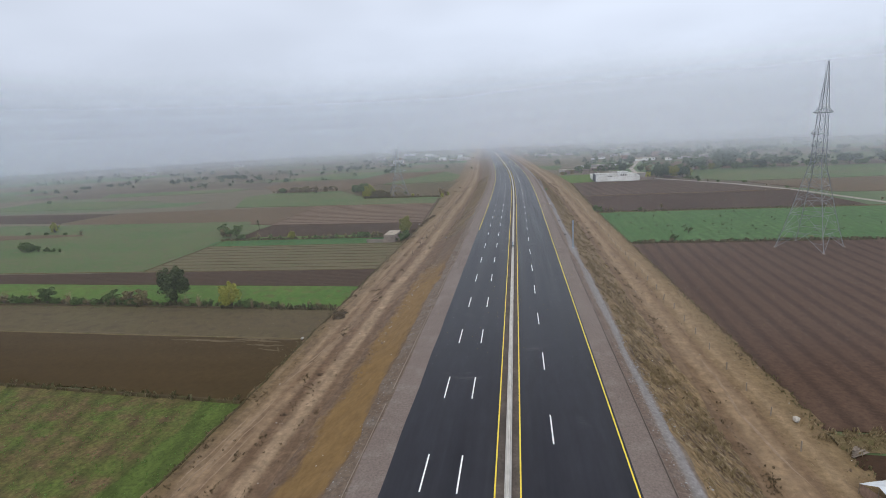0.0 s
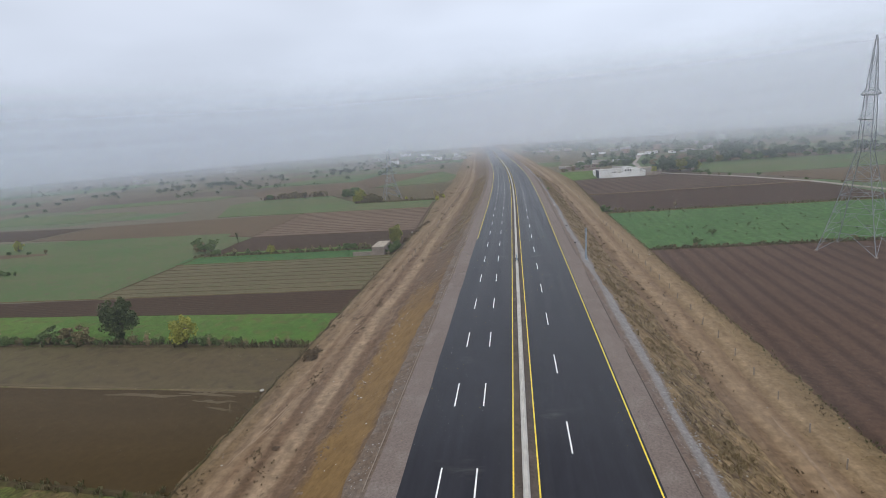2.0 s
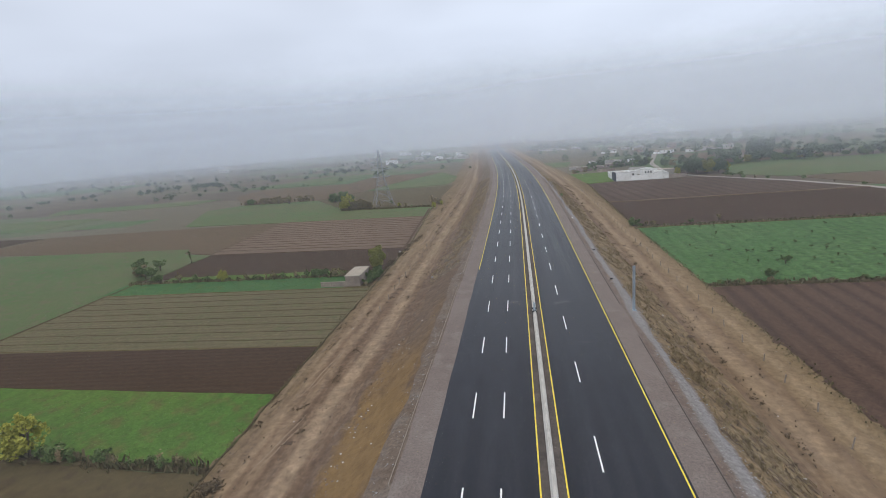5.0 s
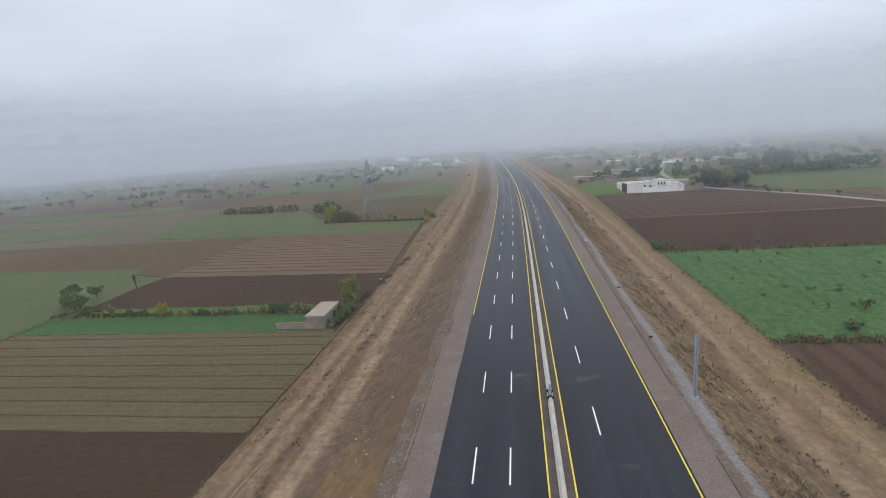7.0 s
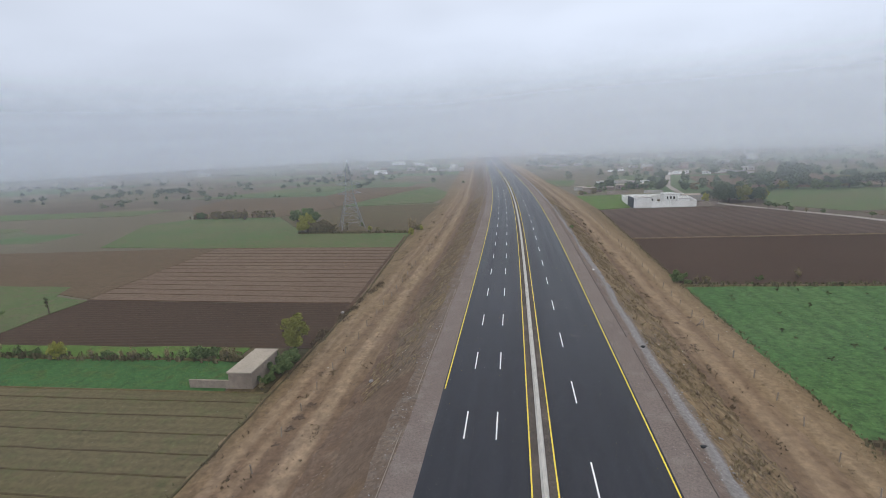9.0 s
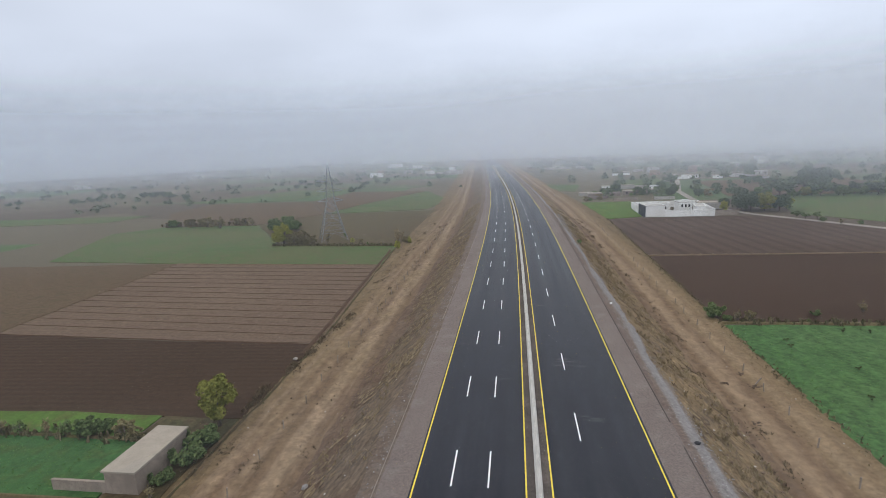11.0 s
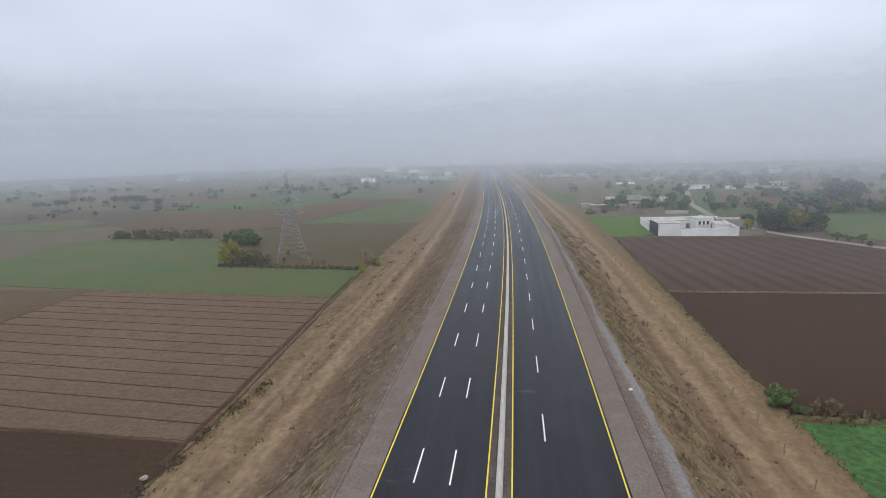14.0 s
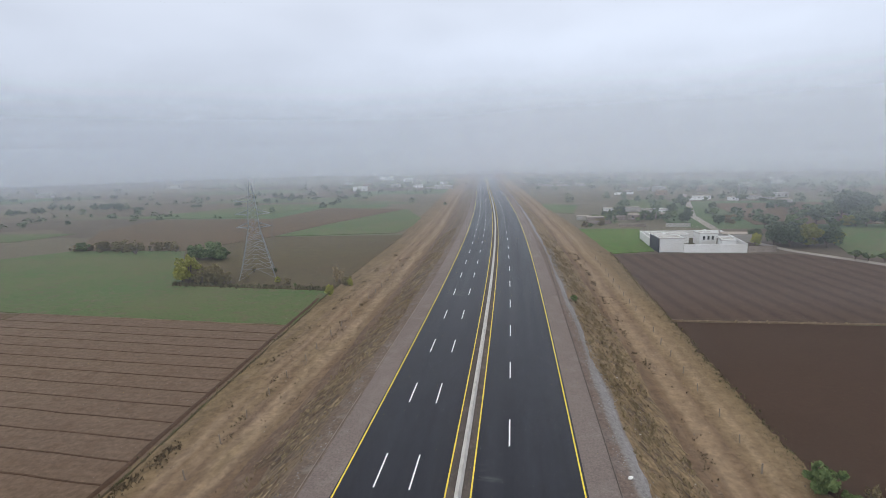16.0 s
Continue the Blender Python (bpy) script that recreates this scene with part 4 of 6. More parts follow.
for _ in range(2400):
    y = rnd.uniform(40, 420)
    x = rnd.uniform(33.4, 40.3)
    if noise.noise((x * 0.3, y * 0.15, 13.0)) > -0.15:
        straw_places.append((x, y, -5.95, rnd.uniform(0.12, 0.42)))
for _ in range(3600):
    y = rnd.uniform(192, 430)
    x = -rnd.uniform(17.6, 27.0)
    if noise.noise((x * 0.35, y * 0.2, 23.0)) > -0.05:
        straw_places.append((x + bend(y), y, -0.5 - (-x - 18.0) / 9.0 * 5.0, rnd.uniform(0.15, 0.55)))
tufts("dry_grass", straw_places, M["straw"], "sparse straw-coloured grass on the slopes", blades=4, lean=0.7, size=0.2)
gold_places = []
for _ in range(420):
    y0, x0 = rnd.uniform(44, 400), rnd.uniform(19.0, 23.5) if rnd.random() < 0.7 else rnd.uniform(23.5, 27)
    for _ in range(rnd.randint(5, 14)):
        x, y = x0 + rnd.gauss(0, 0.35), y0 + rnd.gauss(0, 0.9)
        gold_places.append((x + bend(y), y, -0.9 - max(0.0, x - 18.6) / 8.4 * 4.8, rnd.uniform(0.2, 0.6)))
tufts("dry_grass", gold_places, leaf_material("gold_straw", (0.19, 0.145, 0.082), (0.31, 0.242, 0.145)), "clumps of golden dry grass on the slope", blades=6, lean=0.8, size=0.3)
M["dull_weed"] = leaf_material("dull_weed", (0.075, 0.055, 0.036), (0.15, 0.11, 0.07))
low_places = []
for _ in range(2600):
    side = rnd.random()
    y = rnd.uniform(40, 420)
    if side < 0.4:
        x = rnd.uniform(19, 27.5)
        z = -0.85 - (x - 18.6) / 8.4 * 4.8
    elif side < 0.6:
        x, z = rnd.uniform(27.5, 34), -5.95
    else:
        x, z = -rnd.uniform(25, 41), -5.95
        if x > -28:
            z = -4.5 - (-x - 24.6) / 3.6 * 1.4
    if noise.noise((x * 0.2, y * 0.1, 33.0)) > 0.0:
        low_places.append((x, y, z, rnd.uniform(0.15, 0.5)))
tufts("weeds", low_places, M["dull_weed"], "brown withered weeds beside the track", blades=5, lean=0.7, size=0.25)


def streaks(name, places, material, label):
    """Long low wisps of flattened straw and washed earth; places are (x, y, z, dx, dy, dz, width, height)."""
    g = Geo()
    for x, y, z, dx, dy, dz, w, h in places:
        d = Vector((dx, dy, dz))
        side = Vector((dy, -dx, 0)).normalized() * w * 0.5
        up = Vector((0, 0, h))
        o = Vector((x, y, z))
        base = len(g.v)
        g.v += [tuple(o - d * 0.5)]
        for t in (-0.2, 0.22):
            c = o + d * t + side * rnd.uniform(-0.6, 0.6)
            g.v += [tuple(c - side), tuple(c + up * rnd.uniform(0.7, 1.3)), tuple(c + side)]
        g.v += [tuple(o + d * 0.5)]
        g.f += [(base, base + 2, base + 1), (base, base + 3, base + 2), (base + 1, base + 2, base + 5, base + 4), (base + 2, base + 3, base + 6, base + 5), (base + 4, base + 5, base + 7), (base + 5, base + 6, base + 7)]
    return thing(name, g.v, g.f, material, label, "grass", "", "stuff")


M["straw_wisp"] = leaf_material("straw_wisp", (0.20, 0.152, 0.096), (0.37, 0.292, 0.185))
M["earth_wisp"] = leaf_material("earth_wisp", (0.115, 0.084, 0.060), (0.20, 0.150, 0.108))
wisps, clods = [], []
for _ in range(9000):
    y = 44 + 380 * rnd.random() ** 1.25
    x = rnd.uniform(18.8, 27.6)
    n_ = noise.noise((x * 0.22 + y * 0.11, y * 0.05, 51.0))
    if n_ < -0.12 or (y > 118 and rnd.random() < 0.55):
        continue
    length = rnd.uniform(0.4, 1.0) + 1.3 * rnd.random() ** 3
    run = rnd.gauss(0.48, 0.26)
    place = (x + bend(y), y, -0.87 - (x - 18.6) / 8.4 * 4.8, length * run, -length * 0.87, -length * run * 0.56, rnd.uniform(0.1, 0.3), rnd.uniform(0.06, 0.2))
    (wisps if rnd.random() < 0.55 + 0.5 * n_ else clods).append(place)
for _ in range(6500):
    y = rnd.uniform(186, 440)
    x = -rnd.uniform(17.8, 27.5)
    n_ = noise.noise((x * 0.22 - y * 0.1, y * 0.06, 61.0))
    if n_ < -0.1 or (y < 205 and rnd.random() < 0.5):
        continue
    length = rnd.uniform(0.4, 1.0) + 1.3 * rnd.random() ** 3
    run = rnd.gauss(-0.36, 0.26)
    place = (x + bend(y), y, -0.55 - max(0.0, -x - 18.0) / 9.4 * 5.1, length * run, -length * 0.9, length * run * 0.56, rnd.uniform(0.1, 0.3), rnd.uniform(0.06, 0.2))
    (wisps if rnd.random() < 0.45 + 0.5 * n_ else clods).append(place)
for _ in range(1100):
    # wisps lying along the wheel tracks
    y = rnd.uniform(44, 420)
    x = rnd.choice((rnd.gauss(28.4, 0.7), rnd.uniform(33, 40), -rnd.gauss(34.6, 1.0), -rnd.gauss(29.4, 0.9), -rnd.uniform(36.5, 41.5)))
    length = rnd.uniform(0.3, 1.0)
    place = (x, y, -5.84, rnd.gauss(0, 0.25) * length, length, 0.0, rnd.uniform(0.1, 0.26), rnd.uniform(0.05, 0.14))
    (wisps if x > 33 and rnd.random() < 0.7 else clods).append(place)
streaks("dry_grass", wisps, M["straw_wisp"], "flattened wisps of dry straw on the slopes")
streaks("clods", clods, M["earth_wisp"], "washed dark earth clods on slopes and tracks")
# dark clumps of withered scrub between the wheel tracks and at the foot of the slopes
M["dark_weed"] = leaf_material("dark_weed", (0.09, 0.068, 0.044), (0.17, 0.128, 0.08))
clump_places = []
for _ in range(190):
    y = 44 + 360 * rnd.random()
    kind_ = rnd.random()
    if kind_ < 0.34:
        x, z, s = rnd.gauss(28.2, 0.8), -5.8, 0.8
    elif kind_ < 0.62:
        x, z, s = -rnd.gauss(34.7, 1.0), -5.86, 0.8
    elif kind_ < 0.78:
        x, z, s = -rnd.gauss(40.8, 0.8), -5.95, 0.9
    elif kind_ < 0.9:
        x, z, s = -rnd.gauss(29.0, 0.7), -5.84, 0.6
    else:
        x, z, s = rnd.uniform(33.5, 39.5), -5.9, 0.6
    if x < 0 and y > 240:
        x -= (y - 240) * 0.01
    long_ = rnd.uniform(0.6, 2.4)
    for _ in range(int(9 + 9 * long_)):
        clump_places.append((x + rnd.gauss(0, 0.5) * s, y + rnd.gauss(0, 0.8) * long_ * s, z, rnd.uniform(0.12, 0.42) * s))
for x, y, long_ in ((-40.7, 253.6, 2.6), (-41.4, 247.0, 2.2), (-42.0, 239.6, 2.4), (-41.7, 232.8, 2.4), (-42.7, 226.5, 1.6), (-43.2, 212.5, 1.6), (-43.6, 216.5, 1.4), (-40.6, 108.5, 2.2)):
    for _ in range(70):
        clump_places.append((x + rnd.gauss(0, 0.55), y + rnd.gauss(0, 0.6) * long_, -5.95, rnd.uniform(0.15, 0.55)))
tufts("weeds", clump_places, M["dark_weed"], "dark withered scrub between the wheel tracks", blades=4, lean=0.8, size=0.45)
green_places = []
for _ in range(3800):
    x, y = -rnd.uniform(42.6, 150), rnd.uniform(114.5, 131.5)
    green_places.append((x, y, FIELD_Z, rnd.uniform(0.06, 0.17)))
for _ in range(2600):
    green_places.append((-rnd.uniform(58, 125), rnd.uniform(190.5, 201.4), FIELD_Z + 0.02, rnd.uniform(0.06, 0.17)))
for _ in range(7000):
    green_places.append((rnd.uniform(40.5, 130), rnd.uniform(182.5, 249), FIELD_Z + 0.02, rnd.uniform(0.06, 0.17)))
for _ in range(2600):
    green_places.append((-rnd.uniform(42.6, 110), rnd.uniform(30, 68.5), FIELD_Z, rnd.uniform(0.08, 0.22)))
tufts("crop", green_places, M["grass_green"], "young green crop plants in the fields", "crop", blades=3, size=0.6)

# ---- stones ----


def stones(name, places, material, label):
    g = Geo()
    for x, y, z, s in places:
        g.lump((x, y, z), (s * rnd.uniform(0.7, 1.3), s * rnd.uniform(0.7, 1.3), s * rnd.uniform(0.5, 0.9)), rnd)
    return thing(name, g.v, g.f, material, label, "stones", "", "stuff")


M["pale_stone"] = simple("pale_stone", (0.255, 0.245, 0.240), 0.9, 0.35, 1.2, 0.5)
M["brown_stone"] = simple("brown_stone", (0.165, 0.120, 0.086), 0.9, 0.35, 1.2, 0.5)
right_stones, left_stones, brown_stones = [], [], []
for _ in range(9000):
    y = rnd.uniform(40, 380)
    x = 17.7 + rnd.gauss(0, 0.7)
    if 15.9 < x < 20.5 and noise.noise((x * 0.3, y * 0.06, 41.0)) > -0.25:
        right_stones.append((x, y, -0.1 - max(0, x - 16.4) * 0.24, rnd.uniform(0.03, 0.06) + 0.09 * rnd.random() ** 6))
for _ in range(1300):
    y = rnd.uniform(40, 380)
    x = -16.9 + rnd.gauss(0, 0.55)
    left_stones.append((x, y, -0.12 - max(0, -x - 16.6) * 0.22, rnd.uniform(0.03, 0.06) + 0.08 * rnd.random() ** 5))
for _ in range(1500):
    y = rnd.uniform(40, 330)
    x = -26.3 + rnd.gauss(0, 1.6)
    brown_stones.append((x, y, -4.4 - min(1.4, max(-1.4, (-x - 24.6) * 0.39)), rnd.uniform(0.06, 0.22)))
for _ in range(1300):
    y = rnd.uniform(40, 330)
    x = rnd.uniform(19.5, 28.5)
    brown_stones.append((x, y, max(-5.8, -0.85 - (x - 18.6) / 8.4 * 4.8), rnd.uniform(0.06, 0.22)))
track_stones = []
for _ in range(260):
    y = rnd.uniform(40, 330)
    x = -rnd.uniform(19, 41)
    track_stones.append((x, y, max(-5.9, -0.55 - max(0.0, -x - 18.0) * 0.58), rnd.uniform(0.05, 0.16)))
for _ in range(260):
    y = rnd.uniform(40, 330)
    x = rnd.uniform(20, 40)
    track_stones.append((x, y, max(-5.9, -0.85 - (x - 18.6) * 0.57), rnd.uniform(0.05, 0.15)))
for _ in range(70):
    y = rnd.uniform(88, 150)
    x = rnd.gauss(-26.0, 1.4)
    track_stones.append((x, y, max(-5.85, -0.5 - (-x - 18.0) * 0.55), rnd.uniform(0.05, 0.15)))
stones("rubble", track_stones, simple("chalky_stone", (0.45, 0.42, 0.38), 0.9, 0.3, 1.2, 0.5), "scattered chalky stones on slope and track")
stones("gravel", right_stones, M["pale_stone"], "pale broken stone spilling down the shoulder edge")
stones("gravel", left_stones, M["pale_stone"], "pale loose stones along the shoulder edge")
stones("rubble", brown_stones, M["brown_stone"], "brown clods and stones on the embankment foot")
for x, y, z, s, m, label in ((37.6, 68.2, -5.75, 0.62, "stone", "pale boulder lying on the dirt"), (-43.0, 94.6, -5.75, 0.42, "stone", "heap of pale stones by the field corner"), (-43.4, 229.0, -5.75, 0.5, "stone", "pale boulder on the field edge"), (-26.1, 192.5, -4.9, 0.45, "pale_stone", "pale rubble on the embankment foot"), (17.0, 246.0, -0.2, 0.3, "white_paint", "white crumpled plastic bag on the gravel"), (17.3, 197.0, -0.25, 0.35, "dark_gap", "dark scrap of rubber on the gravel"), (17.0, 170.0, -0.2, 0.35, "dark_gap", "dark scrap of rubber on the gravel")):
    g = Geo()
    g.lump((0, 0, s * 0.42), (s * 1.1, s * 0.7, s * 0.9), rnd)
    ob = new("boulder" if "stone" in m else "litter", mesh_of("boulder", g.v, g.f, M[m]))
    ob.matrix_world = pose(x, y, z - 0.05, 0, 0, rnd.uniform(0, 90))
    tagged(ob, label, "stone" if "stone" in m else "litter")

# thin kerb rail along the outer shoulder edge, in lengths with gaps
kerb_y = [(-70, 40), (44, 96), (100, 139), (154, 196), (201, 300), (303, 395)]
for a, b in kerb_y:
    g = Geo().box(-0.045, 0.045, 0, b - a, 0, 0.12)
    ob = new("kerb_strip", mesh_of("kerb_strip", g.v, g.f, M["joint"]))
    ob.matrix_world = pose(15.6, a, -0.11)
    tagged(ob, "thin dark kerb strip along the shoulder", "kerb", "kerb strips", "structure")
for a, b in ((-70, 30), (36, 60), (64, 98), (104, 132), (137, 171), (180, 230), (236, 262), (270, 330)):
    g = Geo().box(-0.035, 0.035, 0, b - a, 0, 0.1)
    ob = new("kerb_strip", mesh_of("kerb_strip", g.v, g.f, M["mud_wall"]))
    ob.matrix_world = pose(-16.0, a, -0.14)
    tagged(ob, "thin pale kerb strip along the shoulder", "kerb", "kerb strips", "structure")

# fence posts on both sides
post_geo = Geo().box(-0.07, 0.07, -0.07, 0.07, -0.1, 1.55, 0.02)
post_mesh = mesh_of("fence_post", post_geo.v, post_geo.f, M["mud_wall"])
for side in (-1, 1):
    for i in range(46):
        y = 62 + 7.2 * i + rnd.uniform(-0.6, 0.6)
        if side < 0 and y < 165:
            continue
        p = new("fence_post", post_mesh)
        p.matrix_world = pose(side * (34.7 + rnd.uniform(-0.25, 0.25)), y, -5.98, rnd.uniform(-5, 5), rnd.uniform(-5, 5), rnd.uniform(0, 90))
        tagged(p, "short grey concrete fence post in dry grass", "fence post", "fence posts")

# ---- pylons ----


class Braces(Geo):
    """Makes every brace of a near mast a part of its own."""

    owner = None

    def beam(self, a, b, w):
        part("brace", Geo().beam(a, b, w), M["mast_steel"], self.owner)
        return self


def pylon(place, turn, base, total, waist_h, waist, arms, label, thick=0.11):
    """Lattice mast: four legs that close in to a waist, a tapering head, cross-arms."""
    top = empty("pylon", place, label, "pylon", "pylons", turn)

    def half(h):
        if h < waist_h:
            return base / 2 + (waist / 2 - base / 2) * (h / waist_h) ** 0.92
        return waist / 2 + (0.12 - waist / 2) * ((h - waist_h) / (total - waist_h)) ** 1.6

    corners = [(-1, -1), (1, -1), (1, 1), (-1, 1)]
    levels = [waist_h * k for k in (0, 0.2, 0.4, 0.57, 0.72, 0.86, 1.0)] + [waist_h + (total - waist_h) * k for k in (0.14, 0.28, 0.42, 0.56, 0.7, 0.85, 1.0)]
    for cx, cy in corners:
        g = Geo()
        g.tube([(cx * half(h), cy * half(h), h) for h in levels], [thick * (1.3 if h < waist_h else 0.9) for h in levels], 4)
        part("leg", g, M["mast_steel"], top)
        part("footing", Geo().box(cx * half(0) - 0.35, cx * half(0) + 0.35, cy * half(0) - 0.35, cy * half(0) + 0.35, -0.3, 0.2, 0.05), M["mud_wall"], top, "square concrete footing")
    for k in range(4):
        g = Braces() if total > 30 and thick < 0.12 else Geo()
        g.owner = top
        (ax, ay), (bx, by) = corners[k], corners[(k + 1) % 4]
        for h0, h1 in zip(levels, levels[1:]):
            a0, b0, a1, b1 = half(h0), half(h0), half(h1), half(h1)
            w = thick * (0.62 if h0 < waist_h else 0.5)
            if h0 > 0:
                g.beam((ax * a0, ay * a0, h0), (bx * b0, by * b0, h0), w)
            if h1 < total:
                if h0 < waist_h * 0.5:
                    m = ((ax * a1 + bx * b1) / 2, (ay * a1 + by * b1) / 2, h1)
                    g.beam((ax * a0, ay * a0, h0), m, w)
                    g.beam((bx * b0, by * b0, h0), m, w)
                    q0 = ((ax * a0 + m[0]) / 2, (ay * a0 + m[1]) / 2, (h0 + h1) / 2)
                    q1 = ((bx * b0 + m[0]) / 2, (by * b0 + m[1]) / 2, (h0 + h1) / 2)
                    hm = half((h0 + h1) / 2)
                    g.beam(q0, (ax * hm, ay * hm, (h0 + h1) / 2), w * 0.8)
                    g.beam(q1, (bx * hm, by * hm, (h0 + h1) / 2), w * 0.8)
                else:
                    g.beam((ax * a0, ay * a0, h0), (bx * b1, by * b1, h1), w)
                    g.beam((bx * b0, by * b0, h0), (ax * a1, ay * a1, h1), w)
        if g.v:
            part("bracing", g, M["mast_steel"], top)
    for h, reach, sides in arms:
        for s in sides:
            g = Geo()
            r = half(h)
            tip = (s * reach, 0, h + 0.25)
            for yy in (-r, r):
                g.beam((s * r, yy, h), tip, thick * 1.2)
                g.beam((s * half(h + 1.6), yy * 0.9, h + 1.6), tip, thick * 0.9)
            for t in (0.35, 0.68):
                x = s * (r + (reach - r) * t)
                g.beam((x, -r * (1 - t), h), (x, r * (1 - t), h), thick * 0.5)
            part("cross_arm", g, M["mast_steel"], top)
    return top


pylon((91.4, 170.2, -6.0), 40.0, 13.4, 55.0, 26.5, 2.9, [(34.6, 6.6, (-1,)), (40.6, 6.6, (-1, 1))], "tall grey steel lattice pylon in the ploughed field", 0.08)
pylon((-82.0, 357.0, -6.0), 26.0, 11.5, 33.0, 17.0, 3.4, [(16.8, 5.6, (-1, 1)), (21.2, 5.6, (-1, 1)), (25.6, 5.6, (-1,))], "grey steel lattice pylon among shrubs", 0.085)
pylon((172.0, 1300.0, -6.0), 30.0, 15.0, 71.0, 36.0, 7.0, [(42.0, 10.0, (-1, 1)), (50.0, 10.0, (-1, 1))], "far tall lattice pylon lost in mist", 0.9)

# steel mast beside the shoulder
mast = empty("steel_post", (17.5, 151.2, -0.34), "unfinished galvanised steel post on the gravel verge", "post")
for x in (-0.14, 0.14):
    part("column", Geo().box(x - 0.065, x + 0.065, -0.14, 0.14, 0.08, 8.2), M["galvanised"], mast)
for i in range(9):
    part("batten", Geo().box(-0.075, 0.075, -0.02, 0.02, 0.5 + 0.9 * i, 0.62 + 0.9 * i), M["galvanised"], mast)
part("base_plate", Geo().box(-0.4, 0.4, -0.35, 0.35, -0.12, 0.08, 0.02), M["galvanised"], mast)

foot = empty("mast_foot", (0, 150.25, 0.0), "dark steel foot in the barrier gap", "mast foot")
part("plinth", Geo().box(-0.36, 0.36, -1.0, 1.0, 0, 0.45, 0.04), M["concrete"], foot)
part("flange", Geo().box(-0.28, 0.28, -0.55, 0.55, 0.45, 0.58, 0.02), M["dark_wall"], foot)
part("stub", Geo().box(-0.17, 0.17, -0.17, 0.17, 0.58, 2.0, 0.02), M["galvanised"], foot, "bluish steel stub column")
for yy in (-0.85, 0.85):
    part("end_plate", Geo().box(-0.42, 0.42, yy - 0.1, yy + 0.1, 0, 0.75, 0.03), M["dark_gap"], foot)

# ---- buildings ----


def house(place, turn, w, d, h, wall, roof, label, windows=(), parapet=0.5, name="house", door=None, group="village houses"):
    """Flat-roofed house: four walls with real openings on its front, a roof slab, a parapet; the front faces -y."""
    top = empty(name, place, label, "house", group, turn)
    t = 0.3
    cuts = sorted(windows)
    g = Geo()
    if door is not None:
        cuts = sorted(list(cuts) + [(door, 0.0, 1.1, 2.1)])
    x = -w / 2
    for cx, z0, cw, ch in cuts:
        g.box(x, cx - cw / 2, -d / 2, -d / 2 + t, 0, h)
        if z0 > 0:
            g.box(cx - cw / 2, cx + cw / 2, -d / 2, -d / 2 + t, 0, z0)
        g.box(cx - cw / 2, cx + cw / 2, -d / 2, -d / 2 + t, z0 + ch, h)
        x = cx + cw / 2
    g.box(x, w / 2, -d / 2, -d / 2 + t, 0, h)
    part("front_wall", g, M[wall], top)
    part("side_wall", Geo().box(-w / 2, -w / 2 + t, -d / 2 + t, d / 2, 0, h), M[wall], top)
    part("side_wall", Geo().box(w / 2 - t, w / 2, -d / 2 + t, d / 2, 0, h), M[wall], top)
    part("back_wall", Geo().box(-w / 2 + t, w / 2 - t, d / 2 - t, d / 2, 0, h), M[wall], top)
    part("roof", Geo().box(-w / 2 - 0.2, w / 2 + 0.2, -d / 2 - 0.2, d / 2 + 0.2, h, h + 0.22, 0.03), M[roof], top)
    if parapet:
        g = Geo()
        for a, b, c, e in ((-w / 2, w / 2, -d / 2, -d / 2 + 0.2), (-w / 2, w / 2, d / 2 - 0.2, d / 2), (-w / 2, -w / 2 + 0.2, -d / 2 + 0.2, d / 2 - 0.2), (w / 2 - 0.2, w / 2, -d / 2 + 0.2, d / 2 - 0.2)):
            g.box(a, b, c, e, h + 0.22, h + 0.22 + parapet)
        part("parapet", g, M[wall], top)
    for cx, z0, cw, ch in windows:
        win = part("window", Geo().box(cx - cw / 2, cx + cw / 2, -d / 2 + 0.16, -d / 2 + 0.2, z0, z0 + ch), M["dark_gap"], top, "dark unlit window")
        part("sill", Geo().box(cx - cw / 2 - 0.1, cx + cw / 2 + 0.1, -d / 2 - 0.08, -d / 2 + 0.16, z0 - 0.08, z0), M["concrete"], win)
    if door is not None:
        part("door", Geo().box(door - 0.55, door + 0.55, -d / 2 + 0.12, -d / 2 + 0.18, 0, 2.1), M["dark_wall"], top, "dark metal door")
    return top


def wall_run(place, turn, length, h, material, label, coping=True):
    top = empty("boundary_wall", place, label, "wall", "boundary walls", turn)
    part("wall", Geo().box(0, length, -0.14, 0.14, -0.1, h), M[material], top)
    if coping:
        part("coping", Geo().box(-0.02, length + 0.02, -0.19, 0.19, h, h + 0.1, 0.02), M[material], top)
    return top


# the white compound at the end of the ploughed field
C0 = FIELD_Z
wall_run((70.2, 400.8, C0), 0, 22.8, 3.0, "plaster", "long white plastered compound wall by the ploughed field")
house((65.7, 404.6, C0), 0, 8.8, 7.6, 5.3, "plaster", "dull_plaster", "tall blank white plastered house at the compound corner", parapet=0.25, name="white_house", group="compound")
wall_run((60.95, 413.5, C0), -90, 12.9, 5.2, "dark_wall", "dark side wall of the compound")
wall_run((62.2, 436.0, C0), -93, 22.5, 3.4, "plaster", "white plastered side wall of the compound")
wall_run((62.2, 436.0, C0), 2, 34.0, 3.2, "plaster", "white plastered rear wall of the compound")
wall_run((93.0, 400.8, C0), 84, 36.0, 3.3, "plaster", "white plastered boundary wall of the compound")
